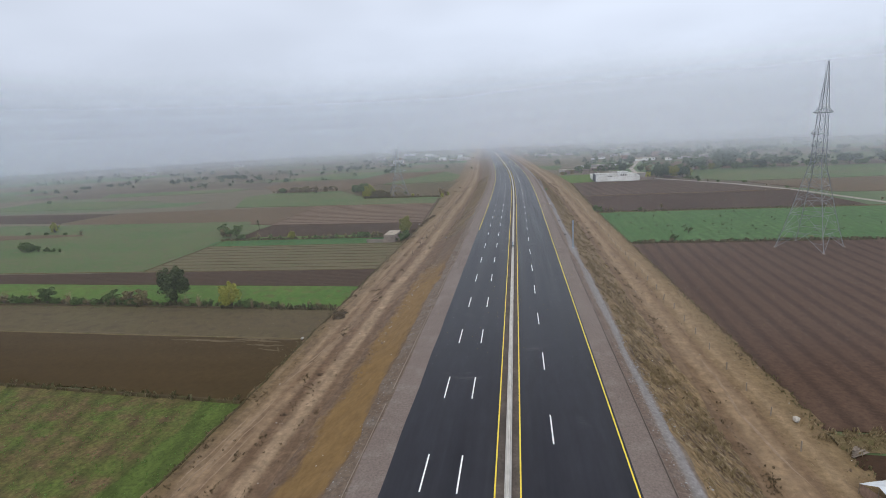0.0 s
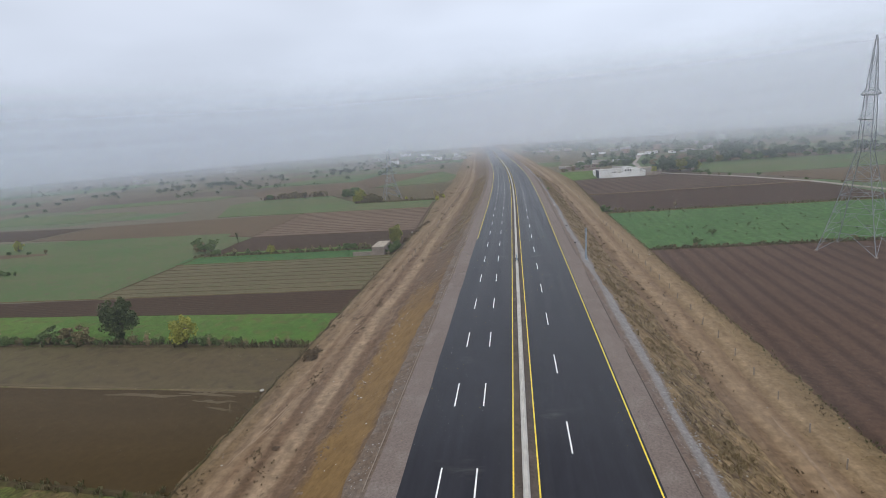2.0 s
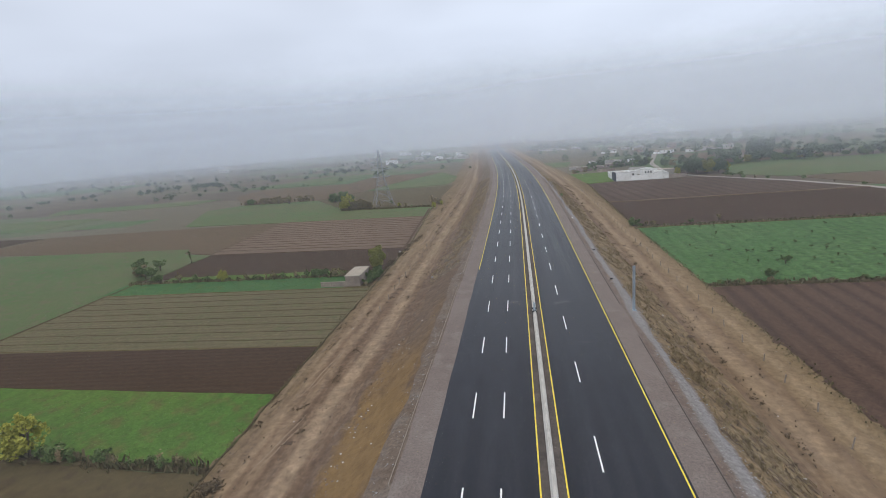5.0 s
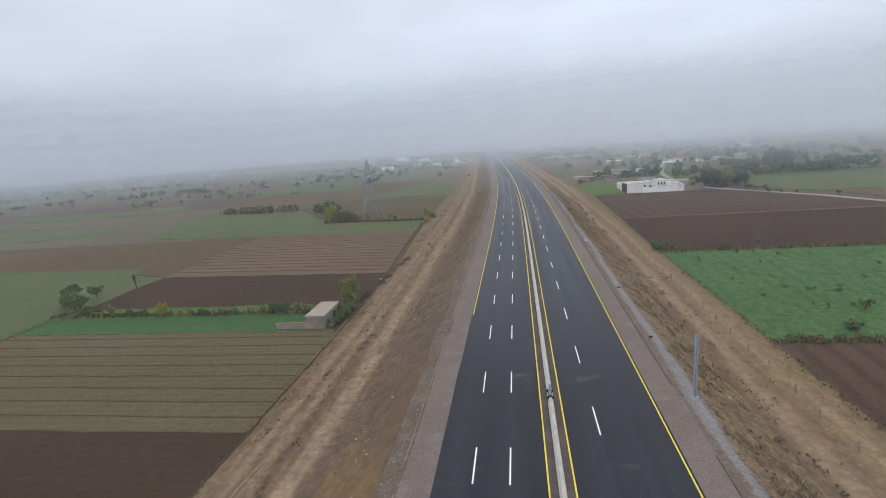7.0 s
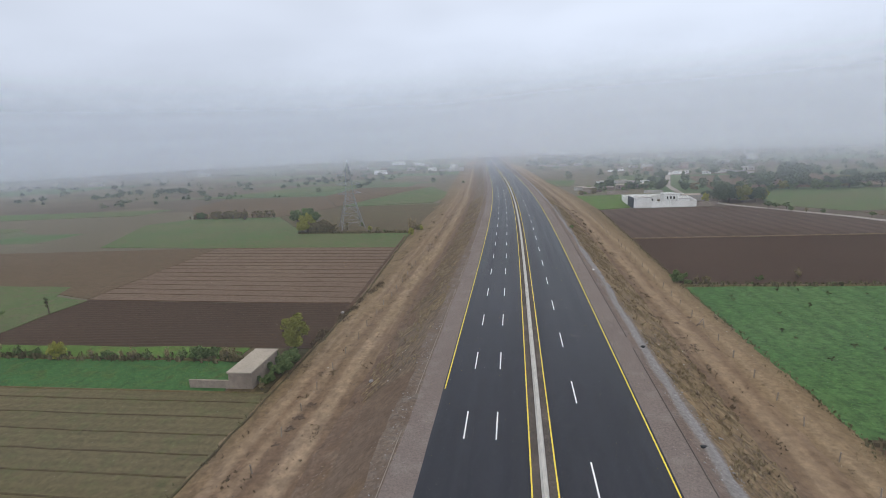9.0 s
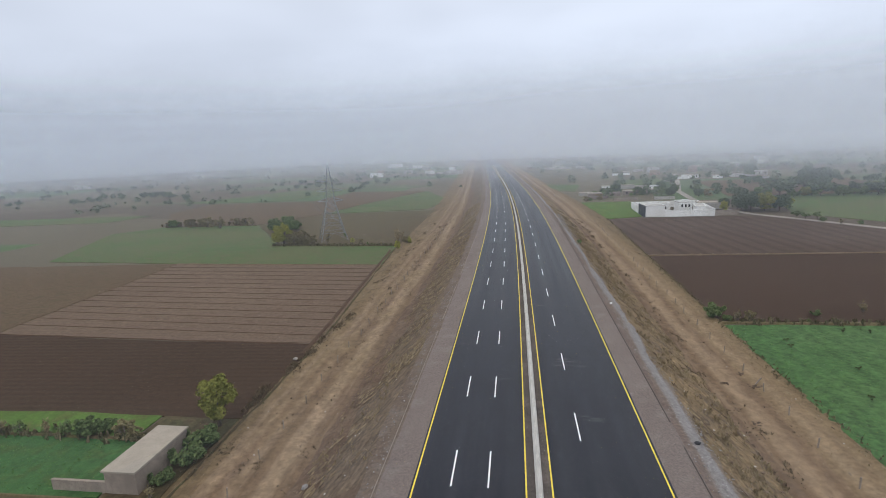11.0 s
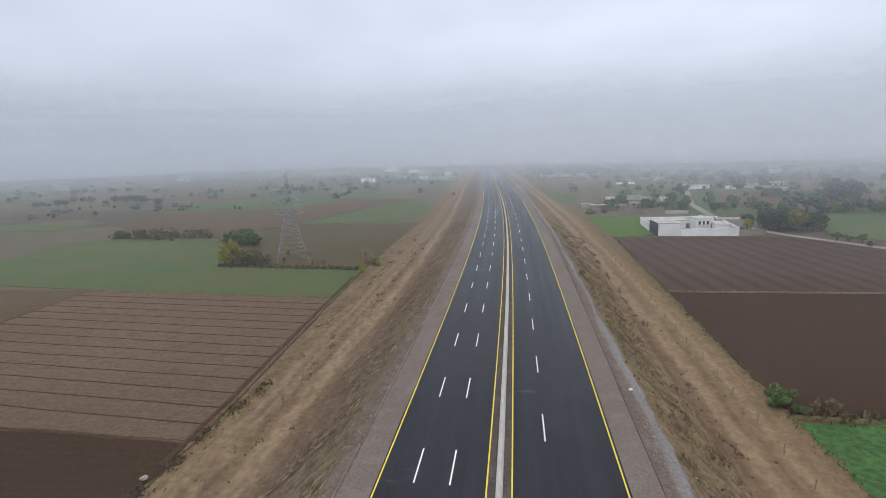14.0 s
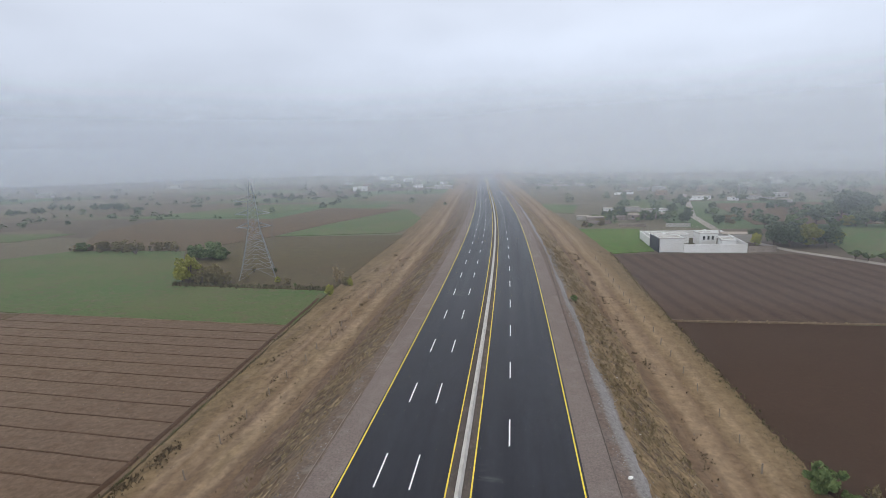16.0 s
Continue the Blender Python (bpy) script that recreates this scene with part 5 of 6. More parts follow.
house((84.4, 420.0, C0), 3, 6.8, 6.5, 4.7, "plaster", "dull_plaster", "white raised room block with dark windows", [(-1.6, 2.3, 0.9, 1.5), (0.2, 2.3, 0.9, 1.5), (1.9, 2.3, 0.9, 1.5)], 0.5, "white_house", group="compound")
house((89.0, 409.5, C0), 78, 9.5, 5.0, 3.7, "plaster", "dull_plaster", "low white room with small dark windows", [(-3.2, 1.2, 0.7, 1.2), (-1.4, 1.2, 0.7, 1.2), (0.6, 1.2, 0.7, 1.2), (2.6, 1.2, 0.7, 1.2)], 0.4, "white_house", group="compound")
house((74.0, 424.0, C0), 0, 9.0, 6.0, 3.6, "plaster", "dull_plaster", "low white courtyard room", [(-2.0, 1.0, 1.0, 1.3), (2.0, 1.0, 1.0, 1.3)], 0.3, "white_house", door=0.0, group="compound")
house((66.0, 425.0, C0), 0, 6.5, 7.0, 3.5, "plaster", "dull_plaster", "white upper room behind the blank house", [(0.0, 2.2, 1.0, 1.2)], 0.4, "white_house", group="compound")
house((99.5, 428.0, C0), -6, 11.0, 7.0, 3.2, "dull_plaster", "slab_roof", "grey shed with a pale slab roof", [], 0.0, "shed", door=-2.0, group="compound")
wall_run((93.2, 400.8, C0), 8, 11.0, 2.4, "mud_wall", "low grey wall beside the compound", False)
thing("courtyard", [(61.5, 401.2, C0 + 0.06), (92.6, 401.2, C0 + 0.06), (96.0, 436, C0 + 0.06), (62.4, 435.6, C0 + 0.06)], [(0, 1, 2, 3)], M["ditch_soil"], "bare dark earth courtyard inside the white walls", "courtyard", kind="structure")
tank = empty("water_tank", (84.4, 420.5, C0 + 4.9), "small pale water tank on the roof", "water tank")
g = Geo(True)
g.tube([(0, 0, 0), (0, 0, 0.1), (0, 0, 0.95), (0, 0, 1.15), (0, 0, 1.2)], [0.55, 0.6, 0.6, 0.35, 0.15], 12)
part("drum", g, M["plaster"], tank)
part("lid", Geo().tube([(0, 0, 1.2), (0, 0, 1.28)], [0.22, 0.2], 10), M["dark_gap"], tank)

# village beyond the compound
r2 = random.Random(21)
village = [
    (77, 507, 10, 6, 3.0, "mud_wall", "slab_roof"), (89, 531, 9, 6, 3.4, "dull_plaster", "slab_roof"), (66, 505, 8, 4, 2.2, "mud_wall", "mud_wall"), (52, 500, 9, 6, 2.6, "mud_wall", "slab_roof"),
    (46, 508, 7, 5, 2.4, "dull_plaster", "slab_roof"), (99, 533, 6, 5, 3.2, "plaster", "slab_roof"), (68, 548, 6, 5, 3.0, "plaster", "slab_roof"), (92, 512, 8, 6, 3.0, "mud_wall", "slab_roof"), (84, 552, 9, 5, 2.8, "dull_plaster", "slab_roof"), (131, 608, 9, 6, 3.2, "dull_plaster", "slab_roof"), (176, 624, 9, 6, 3.6, "plaster", "slab_roof"), (204, 602, 8, 5, 3.0, "dull_plaster", "slab_roof"), (139, 756, 12, 7, 3.6, "dull_plaster", "slab_roof"),
    (116, 716, 11, 7, 3.6, "dull_plaster", "slab_roof"), (158, 640, 15, 8, 3.6, "plaster", "slab_roof"), (199, 640, 10, 7, 3.2, "dull_plaster", "slab_roof"), (222, 648, 12, 8, 4.2, "dull_plaster", "slab_roof"),
    (140, 690, 12, 8, 5.0, "brick", "slab_roof"), (150, 735, 14, 8, 6.0, "dull_plaster", "slab_roof"), (185, 720, 10, 8, 7.5, "brick", "slab_roof"), (205, 760, 12, 8, 5.0, "mud_wall", "slab_roof"),
    (250, 780, 14, 9, 5.0, "dull_plaster", "slab_roof"), (300, 820, 14, 9, 5.5, "dull_plaster", "slab_roof"), (128, 800, 12, 8, 4.2, "mud_wall", "slab_roof"), (88, 860, 14, 8, 4.0, "dull_plaster", "slab_roof"),
    (60, 870, 12, 8, 4.0, "dull_plaster", "slab_roof"), (40, 880, 12, 8, 4.0, "dull_plaster", "slab_roof"), (20, 900, 10, 8, 3.6, "brick", "slab_roof"), (330, 900, 16, 9, 6.0, "dull_plaster", "slab_roof"),
    (180, 930, 14, 9, 5.0, "dull_plaster", "slab_roof"), (240, 980, 14, 9, 5.0, "dull_plaster", "slab_roof"), (300, 1250, 60, 16, 8.0, "dull_plaster", "plaster"),
    (-83, 835, 22, 9, 4.5, "dull_plaster", "plaster"), (-122, 868, 12, 7, 4.0, "plaster", "slab_roof"), (-190, 828, 17, 8, 5.0, "plaster", "slab_roof"), (-237, 1150, 24, 10, 7.0, "plaster", "slab_roof"),
    (-160, 900, 12, 8, 4.5, "dull_plaster", "slab_roof"), (-210, 930, 12, 8, 4.5, "brick", "slab_roof"), (-150, 1000, 14, 8, 5.0, "dull_plaster", "slab_roof"), (-265, 1000, 14, 9, 5.0, "dull_plaster", "slab_roof"), (-100, 960, 12, 8, 4.2, "plaster", "slab_roof"),
    (-180, 1080, 16, 9, 5.0, "plaster", "slab_roof"), (-620, 800, 18, 9, 5.0, "dull_plaster", "slab_roof"), (-560, 980, 16, 9, 5.0, "dull_plaster", "slab_roof"),
]
kind_words = {"plaster": "white plastered", "dull_plaster": "grey plastered", "mud_wall": "mud-walled", "brick": "brown brick"}
for x, y, w, d, h, wall, roof in village:
    if y > 560 and x > 0:
        w, h = 0.8 * w, 0.78 * h
    n = int(w // 4)
    wins = [(-w / 2 + w * (i + 0.5) / n, 1.0, 1.0, 1.3) for i in range(n)] if h > 2.8 else []
    house((x, y, FIELD_Z - 0.25), r2.uniform(-14, 14), w, d, h, wall, roof, f"{kind_words[wall]} flat-roofed village house in the mist", wins, 0.4 if h > 3 else 0.0)
for x, y, l, a, m in ((60, 473, 14, 4, "mud_wall"), (84, 474, 12, -5, "dull_plaster"), (47, 486, 12, 10, "mud_wall"), (140, 628, 20, 5, "plaster"), (185, 630, 24, -4, "dull_plaster"), (100, 700, 18, 6, "plaster"), (-110, 858, 20, 5, "dull_plaster"), (44, 860, 30, -3, "dull_plaster")):
    wall_run((x, y, FIELD_Z - 0.2), a, l, 2.0, m, "low village yard wall", False)

# hut at the edge of the left fields
hut = house((-48.2, 196.0, FIELD_Z), 0, 4.1, 9.6, 2.85, "mud_wall", "slab_roof", "small mud-plastered hut with a pale slab roof", [], 0.0, "hut", None, "")
wall_run((-57.6, 191.4, FIELD_Z), 0, 7.3, 1.35, "mud_wall", "low mud-brick yard wall beside the hut", True)
wall_run((-51.6, 195.2, FIELD_Z), 82, 5.0, 2.1, "mud_wall", "broken mud-brick wall beside the hut", False)

# shelter of tarpaulin at the foot of the verge
tent = empty("tarpaulin_tent", (39.7, 53.0, -5.75), "pale blue-white tarpaulin shelter on poles", "tent", "", 18)
g = Geo()
tn = 9
for i in range(tn):
    for j in range(tn):
        u, v_ = i / (tn - 1), j / (tn - 1)
        g.v.append((-2.6 + 5.2 * u, -2.0 + 4.0 * v_, 1.25 + 1.0 * (1 - abs(2 * v_ - 1)) - 0.22 * math.sin(math.pi * u) + 0.06 * math.sin(9 * u + 5 * v_)))
g.f = [(i * tn + j, (i + 1) * tn + j, (i + 1) * tn + j + 1, i * tn + j + 1) for i in range(tn - 1) for j in range(tn - 1)]
sheet = part("sheet", g, M["tarp"], tent)
for x, y, h in ((-2.5, -1.95, 1.3), (2.5, -1.95, 1.3), (-2.5, 1.95, 1.3), (2.5, 1.95, 1.3), (-2.5, 0, 2.25), (2.5, 0, 2.25)):
    part("pole", Geo().tube([(x, y, -0.1), (x, y, h)], [0.05, 0.04], 6), M["dead_wood"], tent)
g = Geo()
g.box(-0.02, 0.02, -1.9, 1.9, 0, 1.25)
cover = part("side_sheet", g, M["brick"], tent, "brown cloth side sheet")
cover.matrix_local = pose(-2.4, 0, 0)
boards = empty("board_pile", (41.0, 61.6, -5.85), "weathered boards lying on the dirt", "boards", "", 25)
for i in range(4):
    b = part("board", Geo().box(-1.3, 1.3, -0.16, 0.16, 0, 0.06), M["dead_wood"], boards)
    b.matrix_local = pose(0.15 * i, 0.3 * i - 0.4, 0.07 * i, 0, 4 * i, 9 * i)

# ---- trees and shrubs ----


def crown_geo(rr, n, shape, leaf, clumps=18, droop=0.0):
    """Leaves in clumps within an uneven crown; shape gives the half-widths and the middle's height."""
    g = Geo()
    rx, rz, zc = shape
    cs = []
    for i in range(clumps):
        a, b = rr.uniform(0, 6.283), math.acos(rr.uniform(-1, 1))
        q = rr.uniform(0.3, 1.05)
        cs.append((rx * q * math.sin(b) * math.cos(a), rx * q * math.sin(b) * math.sin(a), zc + rz * q * math.cos(b), rr.uniform(0.18, 0.38)))
    for _ in range(n):
        cx, cy, cz, cr = rr.choice(cs)
        d = Vector((rr.gauss(0, 1), rr.gauss(0, 1), rr.gauss(0, 1))).normalized() * rr.uniform(0.5, 1.0) ** 0.5
        p = Vector((cx + d.x * rx * cr, cy + d.y * rx * cr, cz + d.z * rz * cr - droop * rr.random()))
        u = Vector((rr.gauss(0, 1), rr.gauss(0, 1), rr.gauss(0, 0.6))).normalized()
        w = u.cross(Vector((rr.gauss(0, 1), rr.gauss(0, 1), rr.gauss(0, 1)))).normalized()
        s = leaf * rr.uniform(0.6, 1.3)
        g.quad(p, u * s, w * s * 0.7)
    return g, cs


def tree(name, seed, height, rx, rz, trunk_h, leaves, leaf, material, label, category="tree", group="trees", bark="bark", stems=1, clumps=18, droop=0.0):
    rr = random.Random(seed)
    top = empty(name, (0, 0, -500), label, category, group)
    zc = height - rz
    g, cs = crown_geo(rr, leaves, (rx, rz, zc), leaf, clumps, droop)
    r0 = 0.028 * height
    for s in range(stems):
        t = Geo(True)
        bx, by = (rr.uniform(-0.3, 0.3), rr.uniform(-0.3, 0.3)) if stems > 1 else (0, 0)
        lean = (rr.uniform(-0.5, 0.5), rr.uniform(-0.5, 0.5))
        pts = [(bx, by, -0.25), (bx + lean[0] * 0.2, by + lean[1] * 0.2, trunk_h * 0.5), (bx + lean[0] * 0.5, by + lean[1] * 0.5, trunk_h), (bx + lean[0], by + lean[1], zc + rz * 0.4)]
        t.tube(pts, [r0 * 1.3, r0, r0 * 0.75, r0 * 0.2], 7)
        part("trunk", t, M[bark], top)
    for cx, cy, cz, cr in cs[: min(9, clumps)]:
        l = Geo(True)
        l.tube([(0, 0, trunk_h * rr.uniform(0.55, 1.0)), (cx * 0.5, cy * 0.5, (cz + trunk_h) * 0.5 - 0.1), (cx, cy, cz)], [r0 * 0.5, r0 * 0.3, r0 * 0.08], 5)
        part("limb", l, M[bark], top)
    part("crown", g, M[material], top)
    return top


def bare_shrub(seed, height, width, twigs, material, label, leaves=0, leafmat="leaf_dry", category="shrub"):
    rr = random.Random(seed)
    top = empty("shrub", (0, 0, -500), label, category, "hedge shrubs")
    g = Geo()
    tips = []
    for _ in range(twigs):
        a = rr.uniform(0, 6.283)
        q = rr.uniform(0.1, 1.0)
        tip = (width * q * math.cos(a) * 0.5, width * q * math.sin(a) * 0.5, height * rr.uniform(0.55, 1.0) * (1.1 - 0.4 * q))
        g.tube([(tip[0] * 0.15, tip[1] * 0.15, -0.1), (tip[0] * 0.5, tip[1] * 0.5, tip[2] * 0.6), tip], [0.05, 0.035, 0.012], 4)
        tips.append(tip)
    part("branching", g, M[material], top)
    if leaves:
        c = Geo()
        for _ in range(leaves):
            x, y, z = rr.choice(tips)
            t = rr.uniform(0.35, 1.05)
            u = Vector((rr.gauss(0, 1), rr.gauss(0, 1), rr.gauss(0, 0.6))).normalized() * rr.uniform(0.1, 0.24)
            w = u.cross(Vector((rr.gauss(0, 1), rr.gauss(0, 1), rr.gauss(0, 1)))).normalized() * rr.uniform(0.08, 0.18)
            c.quad((x * t + rr.gauss(0, 0.15), y * t + rr.gauss(0, 0.15), z * t + rr.gauss(0, 0.12)), u, w)
        part("foliage", c, M[leafmat], top)
    return top


used = set()


def put(proto, x, y, z=FIELD_Z, scale=1.0, turn=None, tall=1.0, label=""):
    """Stands a copy of a tree or shrub; the first one is the proto itself."""
    m = pose(x, y, z, 0, 0, r2.uniform(0, 360) if turn is None else turn)
    s = Matrix.Diagonal((scale, scale, scale * tall, 1))
    if proto.name not in used:
        used.add(proto.name)
        proto.matrix_world = m @ s
        ob = proto
    else:
        ob = copy_thing(proto, m)
        ob.matrix_basis = m @ s
    if label:
        ob["label"] = label
    return ob


dense = tree("tree", 1, 9.4, 3.5, 3.9, 2.2, 7500, 0.2, "leaf_dark", "dense dark green round-crowned tree in the hedge", clumps=80)
spiky = tree("tree", 2, 6.8, 2.7, 3.0, 1.0, 2100, 0.19, "leaf_yellow", "feathery yellow-green bush in the hedge", stems=5, clumps=26, droop=0.5)
olive_tree = tree("tree", 3, 7.6, 2.9, 2.9, 1.8, 3200, 0.21, "leaf_olive", "upright olive-yellow tree beside the hut", clumps=34)
open_green = tree("tree", 4, 5.0, 2.4, 1.7, 1.6, 900, 0.21, "leaf_green", "thin small green tree in the hedge", clumps=14)
wide_dark = tree("tree", 5, 9.0, 5.0, 3.6, 2.2, 2600, 0.42, "leaf_haze", "broad dark tree by the village", group="village trees", clumps=44)
tall_dark = tree("tree", 6, 13.0, 3.6, 5.4, 3.0, 2600, 0.42, "leaf_haze", "tall dark tree by the village", group="village trees", clumps=44)
far_round = tree("tree", 7, 6.5, 3.6, 2.6, 1.6, 900, 0.42, "leaf_haze", "far grey-green tree in the mist", group="far trees", clumps=24)
far_wide = tree("tree", 8, 5.5, 4.8, 2.2, 1.4, 1000, 0.42, "leaf_haze", "far low grey-green tree in the mist", group="far trees", clumps=26)
bush = tree("bush", 9, 3.2, 2.0, 1.5, 0.5, 1300, 0.2, "leaf_green", "round green bush on the field edge", "bush", "bushes", clumps=16)
dry_bush = tree("bush", 10, 3.6, 2.4, 1.7, 0.5, 900, 0.22, "leaf_dry", "brown withered bush on the field edge", "bush", "bushes", "dead_wood", 4, 16)
weed = tree("weed", 11, 0.9, 0.55, 0.45, 0.15, 90, 0.13, "leaf_dark", "dark weed clump in the green field", "weed", "field weeds", clumps=6)
twiggy = bare_shrub(12, 3.0, 2.4, 26, "dead_wood", "dry twiggy shrub in the field hedge", 130, "leaf_dry")
twiggy_green = bare_shrub(13, 2.4, 2.2, 20, "dead_wood", "half-bare shrub with sparse green leaves", 200, "leaf_green")
reed = bare_shrub(14, 3.4, 1.6, 30, "straw", "tall straw-coloured dry reeds in the hedge", 60, "straw")
snag = tree("tree", 15, 4.6, 0.8, 1.2, 3.0, 160, 0.2, "leaf_dark", "lopped bare tree trunk with a small crown", clumps=6)
autumn = tree("tree", 16, 8.0, 4.0, 3.2, 2.0, 2400, 0.36, "leaf_olive", "yellowing broad tree by the village lane", group="village trees", clumps=40)

# hedge across the left fields
put(dense, -88.7, 118.5, scale=1.0)
put(spiky, -70.8, 115.2, scale=1.0)
for x in range(-158, -44, 2):
    y = 113.4 + 0.055 * (-42 - x) + r2.uniform(-0.5, 0.8)
    if -93 < x < -85 or -74 < x < -68:
        continue
    p = r2.choice([twiggy, twiggy_green, reed, bush, bush, twiggy_green])
    put(p, x + r2.uniform(-1, 1), y, scale=r2.uniform(0.6, 1.2) * (0.7 if x > -66 else 1.0) * (0.75 if p is bush else 1.0))
for x in (-106, -128):
    put(open_green, x, 114.2 + 0.055 * (-42 - x), scale=r2.uniform(0.7, 1.0))
put(dry_bush, -97, 117.0, scale=1.0)
put(dry_bush, -101, 117.5, scale=1.1)
# hedge by the hut
for x, y, p, s in ((-93.9, 204, spiky, 0.55), (-86, 204, twiggy, 0.8), (-83, 204.4, bush, 0.6), (-79.5, 204, reed, 0.7), (-76.9, 204, twiggy, 0.9), (-74, 204, twiggy_green, 0.9), (-70, 204.6, reed, 0.8), (-66.5, 204.3, twiggy_green, 1.0), (-63.4, 204.5, bush, 1.0), (-61.4, 205.3, bush, 0.85),
                   (-57.5, 204.5, dry_bush, 0.7), (-55, 202, dry_bush, 0.55), (-100, 205, bush, 0.6), (-104, 205, twiggy_green, 1.0), (-110, 206, twiggy, 1.0), (-118, 206, bush, 0.9), (-122, 207, open_green, 0.9), (-126, 209, open_green, 1.0), (-130, 212, dry_bush, 1.1), (-133, 216, open_green, 1.1), (-128, 219, open_green, 0.9), (-137, 221, open_green, 0.8)):
    put(p, x, y - 1.9 if x < -56 and y < 206.5 else y, scale=s)
put(snag, -122.4, 228.5)
put(olive_tree, -45.0, 206.2)
for x, y, s in ((-44.2, 201.0, 1.15), (-43.8, 197.5, 1.05), (-44.6, 193.5, 0.7)):
    put(bush, x, y, scale=s)
put(twiggy, -44.4, 191.0, scale=0.6)
# thicket round the second pylon
put(spiky, -100.5, 346.5, scale=1.4, tall=1.0)
put(spiky, -104.5, 348.5, scale=0.8)
for x, y, p, s in ((-93.7, 350, dry_bush, 1.5), (-96.5, 347, dry_bush, 1.4), (-91.5, 347, dry_bush, 1.3), (-88, 346, dry_bush, 1.1), (-122, 384, bush, 2.3), (-117, 386, bush, 2.6), (-112, 384, bush, 1.8), (-160, 396, twiggy, 2.2), (-170, 400, dry_bush, 1.6), (-182, 402, dry_bush, 1.4), (-193, 403, bush, 1.6), (-145, 402, twiggy, 1.6), (-86, 345, twiggy, 0.8), (-70, 347, spiky, 0.35), (-66, 346, dry_bush, 0.5), (-51, 349, reed, 1.9), (-48.5, 347, reed, 1.6), (-46, 345, dry_bush, 0.8), (-47.5, 333, spiky, 0.5), (-45, 344, spiky, 0.4),
                   (-82, 350, twiggy, 0.9), (-78, 361, twiggy_green, 0.9), (-86, 362, twiggy, 0.9), (-62, 342, twiggy_green, 0.6), (-56, 341, twiggy, 0.6)):
    put(p, x, y, scale=s)
# clumps in the big green field on the far side
for x, y, p, s in ((-211, 190, bush, 1.5), (-207, 188, bush, 1.1), (-203, 188, twiggy_green, 1.2), (-198, 187, bush, 0.7), (-194, 186, bush, 0.6), (-190, 185.5, twiggy_green, 0.8), (-215, 191, twiggy_green, 1.3), (-244, 237, spiky, 0.8), (-240, 228, bush, 0.6), (-228, 227, bush, 0.5), (-218, 226, twiggy, 0.9), (-252, 229, bush, 0.6)):
    put(p, x, y, scale=s)
# right side
put(bush, 39.9, 254.2, scale=1.05, tall=1.15)
put(bush, 41.8, 252.4, scale=0.5)
put(twiggy, 44.0, 252.6, scale=0.8)
put(dry_bush, 46.4, 253.0, scale=0.55)
put(bush, 19.2, 315.0, -1.5, 0.5)
p = new("fence_post", post_mesh)
p.matrix_world = pose(34.5, 222.8, -5.95, 12, 34, 20)
tagged(p, "leaning broken concrete post in dug earth", "fence post", "fence posts")
for x, y, q in ((34.3, 222.0, 0.8), (34.0, 226.4, 0.7), (30.3, 223.0, 0.6), (29.8, 211.1, 0.7), (26.5, 150.0, 0.8), (25.4, 152.4, 0.6), (-34.3, 182.6, 0.9), (-34.5, 179.6, 0.8), (-33.9, 186.4, 0.7), (-34.4, 175.8, 0.6), (-33.2, 79.3, 0.6), (-34.0, 72.4, 0.5), (-33.6, 66.0, 0.5), (-34.1, 119.0, 0.6)):
    gg = Geo()
    for _ in range(26):
        e = r2.uniform(0.10, 0.32) * q
        gg.lump((r2.gauss(0, 0.5 * q), r2.gauss(0, 0.35 * q), e * 0.3), (e, e, e * 0.7), r2)
    ob = new("earth_heap", mesh_of("earth_heap", gg.v, gg.f, M["dug_earth"]))
    ob.matrix_world = pose(x, y, -5.85 if abs(x) > 27 else -5.1)
    tagged(ob, "small heap of dug dark earth", "earth heap")
for x in range(42, 140, 5):
    put(r2.choice([twiggy, bush, twiggy_green, dry_bush]), x + r2.uniform(-2, 2), 180.9 + r2.uniform(-0.6, 0.6), scale=r2.uniform(0.25, 0.5))
    if r2.random() < 0.6:
        put(r2.choice([twiggy, bush, twiggy_green]), x + r2.uniform(-2, 2), 251 + r2.uniform(-0.5, 0.5), scale=r2.uniform(0.2, 0.45))
for _ in range(62):
    put(weed, r2.uniform(46, 135), r2.uniform(186, 246), FIELD_Z + 0.02, r2.uniform(0.4, 1.0))
put(bush, 56.0, 186.0, FIELD_Z + 0.02, 0.7)
put(open_green, 64.0, 196.0, FIELD_Z + 0.02, 0.5)
put(bush, 60.5, 255.5, scale=0.5)
put(twiggy, 71.0, 258.0, scale=0.9)
for i, (x, y) in enumerate(((172, 243), (167, 262), (160, 300), (155, 322), (150, 336), (143, 350), (133, 366), (125, 381), (118.5, 385), (121, 382.5), (124.5, 376), (128, 370))):
    put(r2.choice([open_green, twiggy, bush]), x + 3, y + 1, scale=r2.uniform(0.5, 0.9))
